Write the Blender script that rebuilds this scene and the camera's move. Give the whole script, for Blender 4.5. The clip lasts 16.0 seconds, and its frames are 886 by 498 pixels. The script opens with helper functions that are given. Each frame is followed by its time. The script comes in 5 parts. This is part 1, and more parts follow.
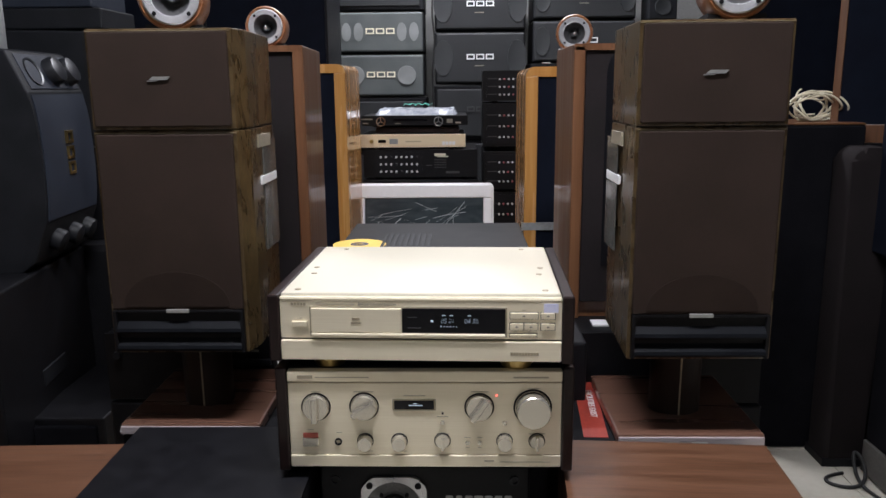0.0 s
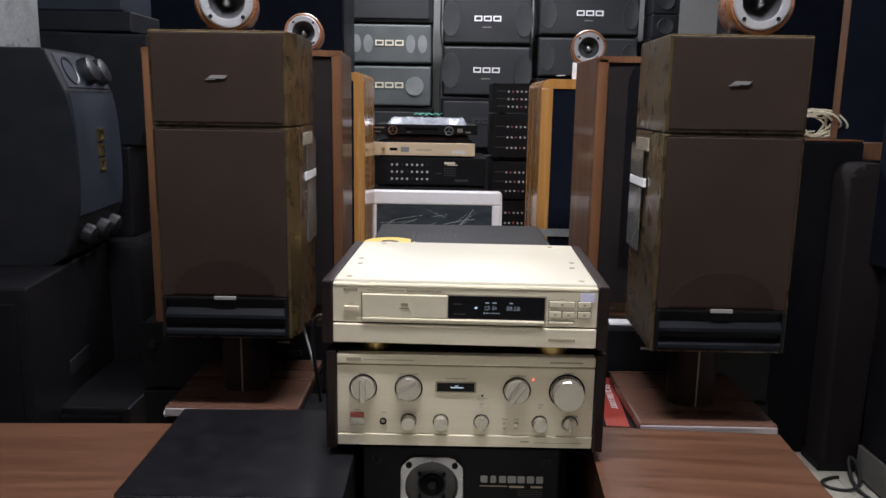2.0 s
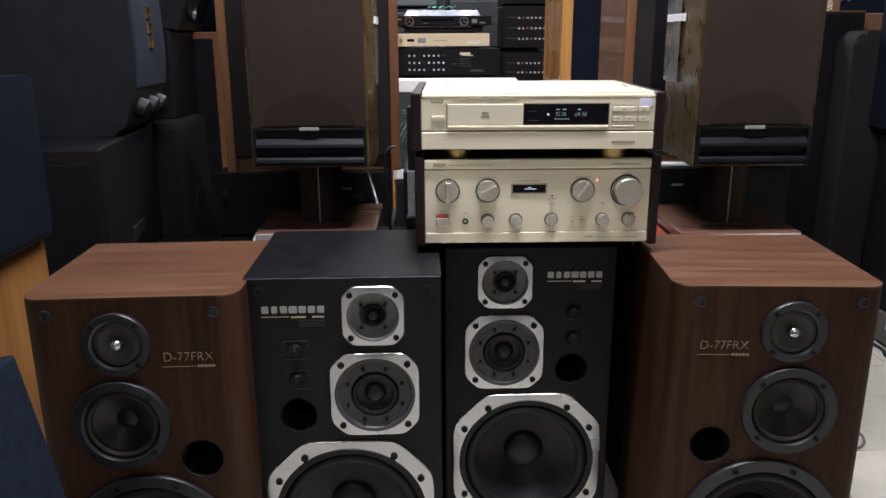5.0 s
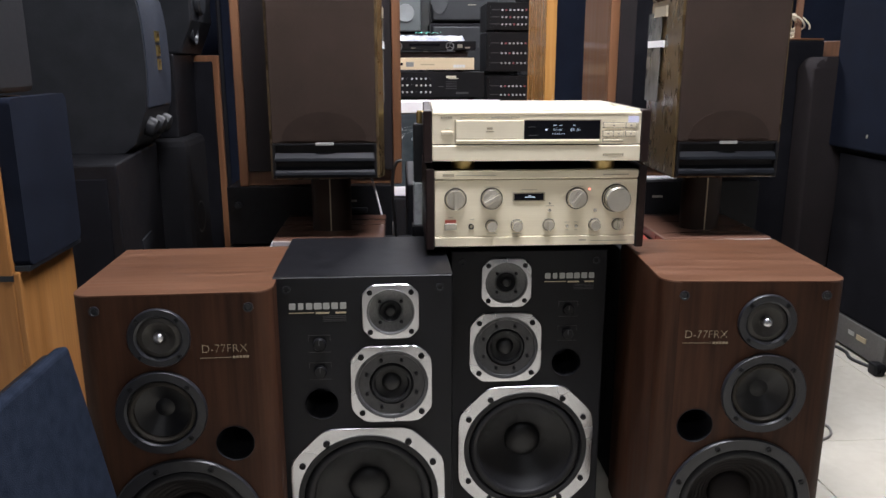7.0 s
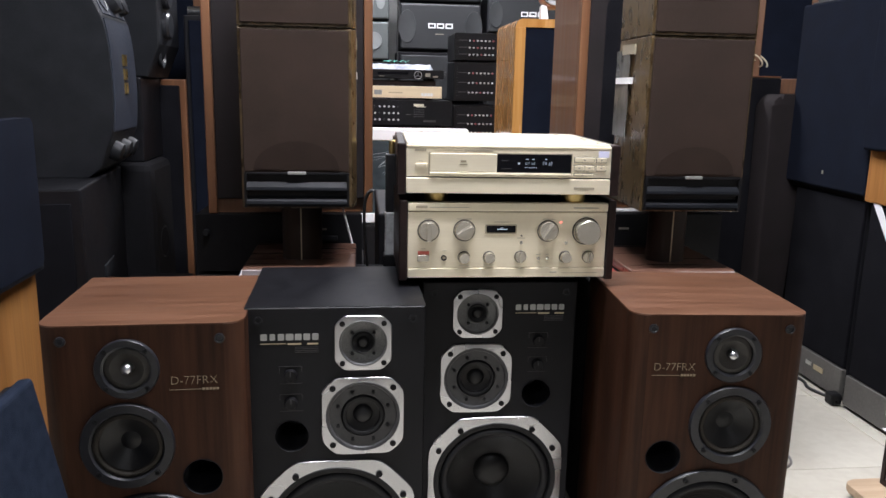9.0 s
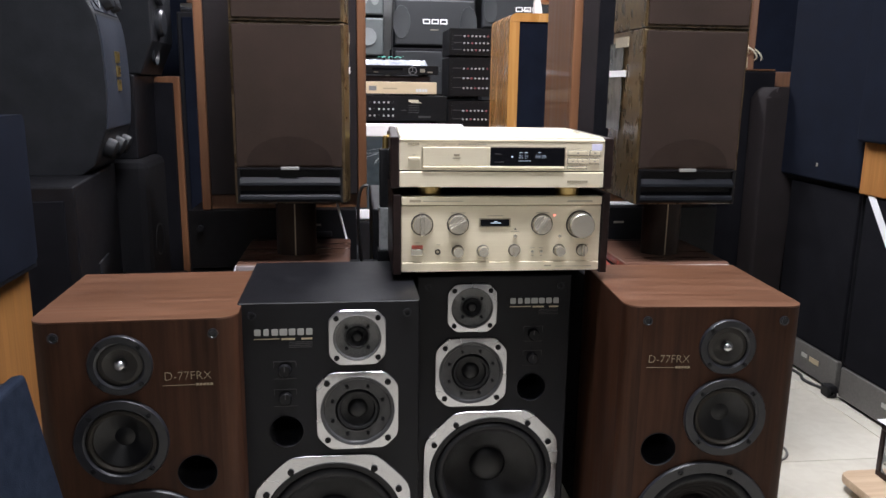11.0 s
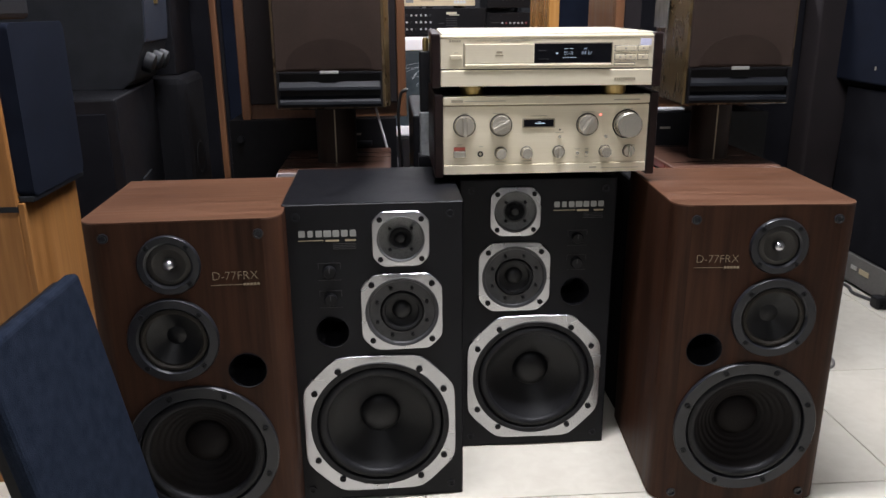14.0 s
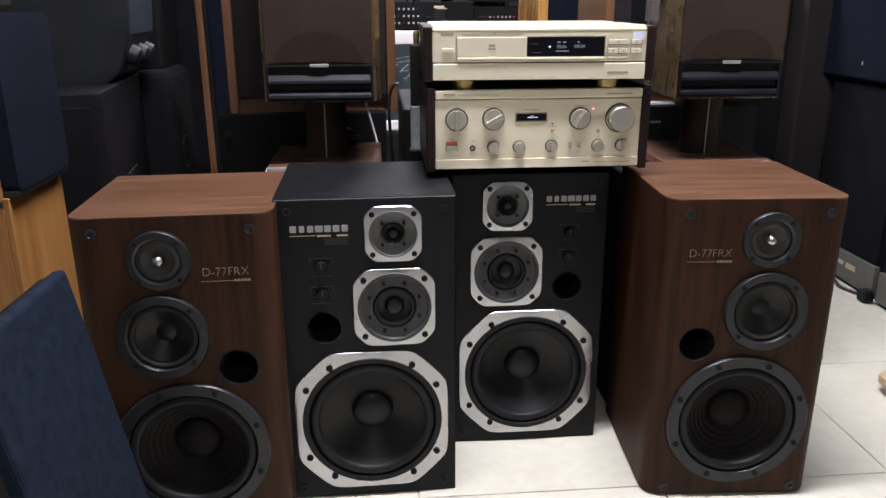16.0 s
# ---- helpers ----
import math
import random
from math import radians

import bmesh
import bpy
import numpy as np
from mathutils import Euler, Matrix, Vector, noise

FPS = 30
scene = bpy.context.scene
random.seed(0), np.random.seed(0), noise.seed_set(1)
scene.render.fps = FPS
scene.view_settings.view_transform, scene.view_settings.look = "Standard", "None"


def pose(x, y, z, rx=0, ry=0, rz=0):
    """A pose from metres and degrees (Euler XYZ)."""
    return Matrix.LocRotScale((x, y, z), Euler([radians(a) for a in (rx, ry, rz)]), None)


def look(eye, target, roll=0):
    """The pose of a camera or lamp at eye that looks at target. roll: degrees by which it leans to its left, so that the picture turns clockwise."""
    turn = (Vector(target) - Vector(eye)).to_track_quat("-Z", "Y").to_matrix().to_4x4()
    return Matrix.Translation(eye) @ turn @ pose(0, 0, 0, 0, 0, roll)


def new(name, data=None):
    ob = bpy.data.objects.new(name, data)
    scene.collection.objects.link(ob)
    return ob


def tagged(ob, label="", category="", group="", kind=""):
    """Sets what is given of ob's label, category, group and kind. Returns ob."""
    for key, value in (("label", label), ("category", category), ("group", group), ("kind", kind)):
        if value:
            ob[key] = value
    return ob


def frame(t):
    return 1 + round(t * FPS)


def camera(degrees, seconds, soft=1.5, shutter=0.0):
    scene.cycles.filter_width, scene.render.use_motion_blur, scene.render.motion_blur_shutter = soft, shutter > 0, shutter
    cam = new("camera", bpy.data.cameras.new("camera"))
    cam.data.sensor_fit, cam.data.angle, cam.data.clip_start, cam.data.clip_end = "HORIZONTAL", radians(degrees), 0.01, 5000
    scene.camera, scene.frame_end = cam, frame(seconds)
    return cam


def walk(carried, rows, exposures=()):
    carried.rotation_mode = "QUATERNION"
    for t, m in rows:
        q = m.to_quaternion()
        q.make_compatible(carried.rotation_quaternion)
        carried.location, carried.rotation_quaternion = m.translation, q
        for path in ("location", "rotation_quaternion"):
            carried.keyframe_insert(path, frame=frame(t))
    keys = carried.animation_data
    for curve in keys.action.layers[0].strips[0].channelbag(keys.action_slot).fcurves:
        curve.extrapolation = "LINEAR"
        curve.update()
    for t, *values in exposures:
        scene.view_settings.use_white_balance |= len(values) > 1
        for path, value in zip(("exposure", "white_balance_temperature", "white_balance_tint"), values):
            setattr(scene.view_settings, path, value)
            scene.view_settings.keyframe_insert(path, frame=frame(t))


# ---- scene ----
cam = camera(60.0, 16.0)
PATH = [
    (0, (0.164, 0.081, 1.282), (0.119, 2.038, 0.87), -0.5),
    (0.5, (0.159, 0.072, 1.287), (0.124, 2.032, 0.892), 0.3),
    (1, (0.151, 0.059, 1.291), (0.111, 2.019, 0.894), 0.7),
    (1.5, (0.128, 0.026, 1.29), (0.12, 1.989, 0.906), 1.2),
    (2, (0.071, -0.009, 1.261), (0.061, 1.955, 0.887), 0.9),
    (2.5, (0.018, -0.041, 1.227), (0.003, 1.923, 0.848), 0.9),
    (3, (-0.012, -0.074, 1.179), (-0.032, 1.891, 0.808), 0.7),
    (3.5, (-0.048, -0.119, 1.148), (-0.035, 1.839, 0.738), 0.5),
    (4, (-0.081, -0.145, 1.125), (-0.036, 1.799, 0.657), -0.3),
    (4.5, (-0.096, -0.172, 1.09), (-0.051, 1.762, 0.584), 0.8),
    (5, (-0.106, -0.228, 1.073), (-0.066, 1.699, 0.539), -0.3),
    (5.2, (-0.116, -0.254, 1.071), (-0.058, 1.674, 0.541), -0.4),
    (7.3, (-0.195, -0.383, 1.071), (-0.067, 1.56, 0.612), 0.3),
    (7.5, (-0.2, -0.385, 1.079), (-0.059, 1.56, 0.633), 0.6),
    (8, (-0.209, -0.386, 1.082), (-0.034, 1.56, 0.653), 0.9),
    (8.5, (-0.212, -0.384, 1.079), (-0.008, 1.561, 0.662), 1.0),
    (9, (-0.212, -0.379, 1.087), (0.004, 1.566, 0.673), 1.2),
    (11.5, (-0.203, -0.379, 1.074), (0.017, 1.563, 0.646), 0.7),
    (12, (-0.209, -0.384, 1.062), (-0.01, 1.555, 0.612), 0.6),
    (12.5, (-0.207, -0.387, 1.049), (-0.038, 1.543, 0.554), 0.2),
    (13, (-0.212, -0.386, 1.034), (-0.044, 1.533, 0.496), 0.1),
    (13.5, (-0.216, -0.379, 1.026), (-0.08, 1.532, 0.452), -0.3),
    (14, (-0.215, -0.376, 1.023), (-0.093, 1.528, 0.422), -0.4),
    (14.5, (-0.221, -0.372, 1.021), (-0.09, 1.531, 0.421), -0.3),
    (15, (-0.221, -0.37, 1.022), (-0.095, 1.532, 0.419), -0.4),
    (15.5, (-0.228, -0.365, 1.021), (-0.082, 1.534, 0.411), -0.3),
    (16, (-0.229, -0.364, 1.02), (-0.069, 1.533, 0.406), -0.2),
]
walk(cam, [(t, look(eye, target, roll)) for t, eye, target, roll in PATH], exposures=((0, -0.05), (1.5, 0.02), (2.0, -0.08), (2.5, -0.04), (3.0, 0.31), (3.5, 0.44), (5.0, 0.48), (7.5, 0.8), (12.5, 0.75), (14.5, 0.64), (15.0, 0.82), (16.0, 0.8)))

# ---- light: unseen ceiling tubes, assumed grey walls close the room ----
world = bpy.data.worlds.new("world")
world.use_nodes = True
scene.world = world
world.node_tree.nodes["Background"].inputs[0].default_value = (0.75, 0.85, 1.0, 1)
world.node_tree.nodes["Background"].inputs[1].default_value = 0.02


# ---- materials ----
def material(name, base, rough=0.5, metal=0.0, coat=0.0, spec=0.5):
    m = bpy.data.materials.new(name)
    m.use_nodes = True
    p = m.node_tree.nodes["Principled BSDF"]
    p.inputs["Base Color"].default_value = (*base, 1)
    p.inputs["Roughness"].default_value = rough
    p.inputs["Metallic"].default_value = metal
    p.inputs["Coat Weight"].default_value = coat
    p.inputs["Coat Roughness"].default_value = 0.06
    p.inputs["Specular IOR Level"].default_value = spec
    return m, m.node_tree.nodes, m.node_tree.links, p


def surface(name, a, b, scale=8.0, stretch=(1, 1, 1), rough=(0.4, 0.6), metal=0.0, coat=0.0, bump=0.0,
            fine=120.0, distort=0.0, spec=0.5, lift=0.0, fine_stretch=None):
    """Two colours mixed by a large and a fine noise, with roughness variation and relief."""
    m, nodes, links, p = material(name, a, rough[0], metal, coat, spec)
    geo = nodes.new("ShaderNodeTexCoord")
    rnd = nodes.new("ShaderNodeObjectInfo")
    shift = nodes.new("ShaderNodeVectorMath")
    shift.operation = "MULTIPLY_ADD"
    links.new(rnd.outputs["Random"], shift.inputs[0])
    shift.inputs[1].default_value = (7.3, 3.1, 5.7)
    links.new(geo.outputs["Object"], shift.inputs[2])
    maps = []
    for st, sc in ((stretch, scale), (fine_stretch or stretch, fine)):
        mp = nodes.new("ShaderNodeMapping")
        mp.inputs["Scale"].default_value = st
        links.new(shift.outputs[0], mp.inputs[0])
        tx = nodes.new("ShaderNodeTexNoise")
        tx.inputs["Scale"].default_value = sc
        tx.inputs["Detail"].default_value = 4
        tx.inputs["Distortion"].default_value = distort
        links.new(mp.outputs[0], tx.inputs["Vector"])
        maps.append(tx)
    mixf = nodes.new("ShaderNodeMix")
    mixf.inputs[0].default_value = 0.4
    links.new(maps[0].outputs[0], mixf.inputs[2])
    links.new(maps[1].outputs[0], mixf.inputs[3])
    ramp = nodes.new("ShaderNodeValToRGB")
    ramp.color_ramp.elements[0].position, ramp.color_ramp.elements[1].position = 0.36, 0.64
    ramp.color_ramp.elements[0].color, ramp.color_ramp.elements[1].color = (*a, 1), (*b, 1)
    links.new(mixf.outputs[0], ramp.inputs[0])
    links.new(ramp.outputs[0], p.inputs["Base Color"])
    rr = nodes.new("ShaderNodeMapRange")
    rr.inputs["From Min"].default_value, rr.inputs["From Max"].default_value = 0.3, 0.7
    rr.inputs["To Min"].default_value, rr.inputs["To Max"].default_value = rough
    links.new(maps[0].outputs[0], rr.inputs[0])
    links.new(rr.outputs[0], p.inputs["Roughness"])
    if bump:
        bp = nodes.new("ShaderNodeBump")
        bp.inputs["Strength"].default_value = bump
        bp.inputs["Distance"].default_value = 0.001
        links.new(maps[1].outputs[0], bp.inputs["Height"])
        links.new(bp.outputs[0], p.inputs["Normal"])
    return m


def glow(name, colour, strength):
    m, nodes, links, p = material(name, colour, 0.4)
    p.inputs["Emission Color"].default_value = (*colour, 1)
    p.inputs["Emission Strength"].default_value = strength
    return m


V, H = (14, 14, 0.7), (0.7, 14, 14)          # upright grain, grain along x
HY = (14, 0.7, 14)
# one veneer in two tones: front and sides shaded, top lit, by colour
WALNUT_SHADED_A, WALNUT_SHADED_B = (0.02, 0.008, 0.0044), (0.054, 0.0222, 0.0118)
walnut_shaded = surface("walnut_upright_shaded", WALNUT_SHADED_A, WALNUT_SHADED_B, 2.2, V, (0.45, 0.6), bump=0.1, fine=9, spec=0.14)
walnut_lit = surface("walnut_lengthwise_lit", (0.076, 0.033, 0.0175), (0.138, 0.064, 0.035), 4.5, H, (0.3, 0.45), bump=0.1, fine=22, coat=0.15)
walnut_light = surface("walnut_light", (0.1, 0.041, 0.018), (0.16, 0.07, 0.03), 2.0, V, (0.35, 0.5), bump=0.1, fine=8, coat=0.2)
walnut_barrel = surface("walnut_barrel", (0.22, 0.085, 0.035), (0.38, 0.17, 0.08), 3, H, (0.25, 0.4), bump=0.1, fine=10, coat=0.5)
oak = surface("light_oak", (0.23, 0.098, 0.027), (0.34, 0.155, 0.048), 2.2, V, (0.35, 0.5), bump=0.15, fine=9, spec=0.3)
pine = surface("lacquered_pine", (0.4, 0.18, 0.045), (0.52, 0.27, 0.085), 1.6, V, (0.2, 0.3), bump=0.05, fine=8, coat=0.6)
burl = surface("glossy_burl", (0.034, 0.021, 0.009), (0.1, 0.066, 0.029), 22, (1, 1, 0.5), (0.24, 0.34), coat=0.2, spec=0.35, fine=70, distort=1.5)
plate_wood = surface("plate_veneer", (0.085, 0.042, 0.028), (0.13, 0.065, 0.044), 2, H, (0.25, 0.32), coat=0.5, fine=9)
black_vinyl = surface("black_vinyl", (0.005, 0.005, 0.006), (0.01, 0.01, 0.012), 30, (1, 1, 1), (0.38, 0.43), bump=0.25, fine=350, spec=0.22)
black_paint = surface("black_paint", (0.0066, 0.0066, 0.008), (0.0112, 0.0112, 0.013), 6, (1, 1, 1), (0.46, 0.54), bump=0.1, fine=400, spec=0.16)
black_metal = surface("black_metal", (0.004, 0.004, 0.005), (0.008, 0.008, 0.009), 5, (1, 1, 1), (0.42, 0.5), fine=60, spec=0.18)
carpet_black = surface("carpet_black", (0.004, 0.004, 0.005), (0.01, 0.01, 0.012), 60, (1, 1, 1), (0.8, 0.95), bump=0.8, fine=500, spec=0.2)
plastic_dark = surface("dark_plastic", (0.008, 0.009, 0.011), (0.015, 0.016, 0.019), 14, (1, 1, 1), (0.44, 0.5), bump=0.3, fine=600, spec=0.24)
plastic_blue = surface("blue_grey_plastic", (0.014, 0.018, 0.028), (0.024, 0.03, 0.044), 9, (1, 1, 1), (0.46, 0.52), bump=0.3, fine=600, spec=0.35)
rubber = surface("rubber", (0.006, 0.006, 0.007), (0.012, 0.012, 0.013), 20, (1, 1, 1), (0.45, 0.6), bump=0.1, fine=200, spec=0.22)
cone_paper = surface("paper_cone", (0.0052, 0.0052, 0.006), (0.0105, 0.0105, 0.0112), 12, (1, 1, 1), (0.36, 0.46), bump=0.06, fine=180, spec=0.3)
cone_brown = surface("brown_cone", (0.005, 0.004, 0.0038), (0.0105, 0.0083, 0.0078), 12, (1, 1, 1), (0.5, 0.65), bump=0.2, fine=180, spec=0.12)
flange_dark = surface("driver_flange", (0.009, 0.0095, 0.012), (0.016, 0.0165, 0.02), 12, (1, 1, 1), (0.3, 0.4), spec=0.42, fine=90)
dome_grey = surface("grey_dome", (0.022, 0.0195, 0.017), (0.042, 0.038, 0.033), 30, (1, 1, 1), (0.5, 0.7), bump=0.5, fine=900)
roll_cloth = surface("cloth_roll", (0.02, 0.0175, 0.0145), (0.034, 0.029, 0.024), 30, (1, 1, 1), (0.6, 0.8), bump=0.5, fine=900, spec=0.2)
face_grey = surface("satin_grey_ring", (0.034, 0.034, 0.036), (0.055, 0.055, 0.057), 20, (1, 1, 1), (0.3, 0.4), spec=0.3)
mesh_grey = surface("metal_mesh", (0.07, 0.07, 0.07), (0.16, 0.16, 0.16), 500, (1, 1, 1), (0.4, 0.6), metal=0.5, bump=0.6, fine=900)
silver = surface("brushed_silver", (0.44, 0.44, 0.455), (0.5, 0.5, 0.515), 5, (1, 1, 1), (0.24, 0.3), metal=1.0, fine=14)
chrome = surface("chrome", (0.75, 0.75, 0.76), (0.85, 0.85, 0.86), 4, (1, 1, 1), (0.06, 0.12), metal=1.0)
gold_face = surface("champagne_front", (0.785, 0.7, 0.525), (0.855, 0.775, 0.6), 2, (0.4, 20, 20), (0.28, 0.38), metal=0.35, bump=0.04, fine=25)
gold_top = surface("champagne_lid", (0.61, 0.565, 0.45), (0.67, 0.625, 0.51), 3, (1, 1, 1), (0.3, 0.45), metal=0.3, fine=300, bump=0.05)
gold_dark = surface("champagne_shadow", (0.36, 0.31, 0.21), (0.42, 0.36, 0.26), 3, (1, 1, 1), (0.35, 0.5), metal=0.5)
knob_metal = surface("knob_metal", (0.62, 0.58, 0.5), (0.72, 0.68, 0.59), 6, (1, 1, 1), (0.2, 0.3), metal=0.85, fine=90)
brass = surface("brass", (0.5, 0.36, 0.14), (0.62, 0.46, 0.2), 20, (1, 1, 1), (0.25, 0.4), metal=1.0)
ebony = surface("dark_side_wood", (0.008, 0.004, 0.004), (0.018, 0.009, 0.008), 2.5, HY, (0.3, 0.42), coat=0.1, fine=8, spec=0.25)
cloth_brown = surface("brown_cloth", (0.026, 0.017, 0.013), (0.038, 0.025, 0.02), 9, (1, 1, 1), (0.85, 1.0), bump=0.7, fine=900, spec=0.15)
cloth_arch = surface("brown_cloth_over_opening", (0.021, 0.0137, 0.0108), (0.03, 0.02, 0.0157), 9, (1, 1, 1), (0.9, 1.0), bump=0.6, fine=900, spec=0.1)
cloth_navy = surface("navy_cloth", (0.004, 0.0053, 0.0105), (0.0075, 0.01, 0.018), 14, (1, 1, 1), (0.85, 1.0), bump=0.7, fine=900, spec=0.08)
cloth_black = surface("black_cloth", (0.0045, 0.0045, 0.006), (0.009, 0.009, 0.0112), 14, (1, 1, 1), (0.85, 1.0), bump=0.7, fine=900, spec=0.06)
cloth_brownblack = surface("brown_black_cloth", (0.01, 0.008, 0.008), (0.017, 0.013, 0.014), 14, (1, 1, 1), (0.8, 0.95), bump=0.7, fine=900, spec=0.2)
foam_navy = surface("navy_foam", (0.008, 0.0115, 0.02), (0.016, 0.021, 0.034), 40, (1, 1, 1), (0.9, 1.0), bump=1.0, fine=420, spec=0.05)
grille_grey = surface("grey_perforated_metal", (0.06, 0.07, 0.07), (0.1, 0.11, 0.11), 6, (1, 1, 1), (0.5, 0.65), bump=0.5, fine=900)
grille_dark = surface("dark_perforated_metal", (0.009, 0.01, 0.012), (0.017, 0.019, 0.021), 6, (1, 1, 1), (0.5, 0.65), bump=0.5, fine=900)
white_plastic = surface("white_plastic", (0.82, 0.83, 0.85), (0.87, 0.88, 0.9), 5, (1, 1, 1), (0.3, 0.4))
screen_film = surface("screen_under_film", (0.022, 0.03, 0.035), (0.06, 0.078, 0.088), 5, (1.0, 1, 2.5), (0.08, 0.2), fine=9, distort=1.2, coat=0.6)
film_crease = material("film_crease", (0.75, 0.8, 0.82), 0.15)[0]
display_glass = material("display_glass", (0.004, 0.004, 0.006), 0.06, spec=0.25)[0]
display_text = glow("display_digits", (0.6, 0.7, 0.82), 0.28)
led_red = glow("red_lamp", (1.0, 0.16, 0.12), 2.2)
led_rocker = glow("red_switch", (0.38, 0.085, 0.06), 0.1)
print_gold = material("gold_print", (0.5, 0.42, 0.28), 0.4, 0.4)[0]
print_grey = material("grey_print", (0.22, 0.2, 0.16), 0.6)[0]
print_dim = material("dim_print", (0.042, 0.042, 0.044), 0.5)[0]
print_faint = material("faint_print", (0.4, 0.355, 0.26), 0.5, 0.2)[0]
badge_grey = material("badge_grey", (0.34, 0.34, 0.33), 0.4, 0.4)[0]
flange_silver = surface("flange_silver", (0.5, 0.5, 0.52), (0.6, 0.6, 0.62), 6, (1, 1, 1), (0.2, 0.3), metal=0.55)
print_bronze = material("bronze_print", (0.3, 0.24, 0.16), 0.4, 0.3)[0]
print_silver = material("silver_letters", (0.5, 0.5, 0.48), 0.35, 0.7)[0]
print_cream = material("cream_letters", (0.72, 0.68, 0.52), 0.45)[0]
print_white = material("white_print", (0.75, 0.75, 0.75), 0.6)[0]
beige_metal = surface("beige_metal", (0.72, 0.6, 0.4), (0.78, 0.66, 0.46), 4, (0.5, 10, 10), (0.35, 0.45), metal=0.2)
bag = surface("clear_bag", (0.2, 0.22, 0.26), (0.42, 0.44, 0.48), 18, (1, 1, 1), (0.12, 0.3), bump=1.0, fine=60, distort=1)
teal = surface("teal_ribbon", (0.02, 0.16, 0.12), (0.05, 0.3, 0.24), 14, (1, 1, 1), (0.5, 0.7))
disc_yellow = surface("yellow_disc", (0.75, 0.45, 0.06), (0.82, 0.55, 0.1), 6, (1, 1, 1), (0.3, 0.4))
cable_cream = surface("cream_cable", (0.55, 0.5, 0.36), (0.7, 0.65, 0.5), 20, (1, 1, 1), (0.4, 0.55))
cable_black = surface("black_cable", (0.01, 0.01, 0.01), (0.02, 0.02, 0.02), 20, (1, 1, 1), (0.4, 0.6))
cable_grey = surface("grey_cable", (0.14, 0.13, 0.12), (0.2, 0.19, 0.18), 20, (1, 1, 1), (0.4, 0.6))
paper_white = surface("white_paper", (0.7, 0.7, 0.72), (0.8, 0.8, 0.8), 6, (1, 1, 1), (0.7, 0.9))
sticker_violet = surface("violet_sticker", (0.6, 0.6, 0.8), (0.7, 0.7, 0.85), 40, (1, 1, 1), (0.5, 0.6))
red_card = surface("red_card", (0.28, 0.032, 0.022), (0.38, 0.055, 0.036), 10, (1, 1, 1), (0.45, 0.6))
plinth_grey = surface("grey_plinth", (0.075, 0.07, 0.065), (0.12, 0.115, 0.105), 8, (1, 1, 1), (0.45, 0.6))
clear_box = surface("frosted_box", (0.2, 0.21, 0.21), (0.34, 0.35, 0.35), 12, (1, 1, 1), (0.25, 0.4))
wall_bounce_grey = surface("wall_bounce_grey", (0.2, 0.2, 0.2), (0.26, 0.26, 0.25), 1.2, (1, 1, 1), (0.8, 0.95), bump=0.1, fine=90)
tile_glaze = surface("glazed_tile", (0.54, 0.505, 0.425), (0.62, 0.59, 0.505), 1.8, (1, 1, 1), (0.14, 0.26), fine=26, distort=0.6)
grout = surface("grout", (0.3, 0.27, 0.22), (0.4, 0.37, 0.3), 30, (1, 1, 1), (0.8, 0.95))
tube_glow = glow("lamp_tube", (0.93, 0.98, 1.0), 6.0)


# ---- mesh helpers ----
def finish(name, bm, mat, parent=None, label="", smooth=False):
    bmesh.ops.recalc_face_normals(bm, faces=bm.faces)
    me = bpy.data.meshes.new(name)
    bm.to_mesh(me)
    bm.free()
    me.materials.append(mat)
    if smooth:
        me.set_sharp_from_angle(angle=radians(35))
        for f in me.polygons:
            f.use_smooth = True
    ob = new(name, me)
    if parent:
        ob.parent = parent
    if label:
        ob["label"] = label
    return ob


def part(name, bm, mat, parent, label="", smooth=False):
    return finish(name, bm, mat, parent, label, smooth)


def thing(name, m, label, category, group="", kind=""):
    ob = new(name)
    ob.empty_display_size = 0.05
    ob.matrix_basis = m
    return tagged(ob, label, category, group, kind)


def box(x0, x1, y0, y1, z0, z1, bevel=0.0, segs=2, bm=None):
    out = bm or bmesh.new()
    vs = [out.verts.new((x, y, z)) for x in (x0, x1) for y in (y0, y1) for z in (z0, z1)]
    fs = [out.faces.new([vs[i] for i in q]) for q in ((0, 1, 3, 2), (4, 6, 7, 5), (0, 4, 5, 1), (2, 3, 7, 6), (0, 2, 6, 4), (1, 5, 7, 3))]
    if bevel:
        es = {e for f in fs for e in f.edges}
        bmesh.ops.bevel(out, geom=list(es), offset=bevel, segments=segs, affect="EDGES", profile=0.5)
    return out


def prism(outline, a0, a1, axis="y", bm=None, bevel=0.0):
    """A 2D outline pushed along an axis: (x, z) along y, (y, z) along x, (x, y) along z."""
    out = bm or bmesh.new()
    put = {"y": lambda p, a: (p[0], a, p[1]), "x": lambda p, a: (a, p[0], p[1]), "z": lambda p, a: (p[0], p[1], a)}[axis]
    lo = [out.verts.new(put(p, a0)) for p in outline]
    hi = [out.verts.new(put(p, a1)) for p in outline]
    n = len(outline)
    f0, f1 = out.faces.new(lo), out.faces.new(hi)
    for i in range(n):
        out.faces.new((lo[i], lo[(i + 1) % n], hi[(i + 1) % n], hi[i]))
    if bevel:
        bmesh.ops.bevel(out, geom=list(set(f0.edges) | set(f1.edges)), offset=bevel, segments=2, affect="EDGES", profile=0.5)
    return out


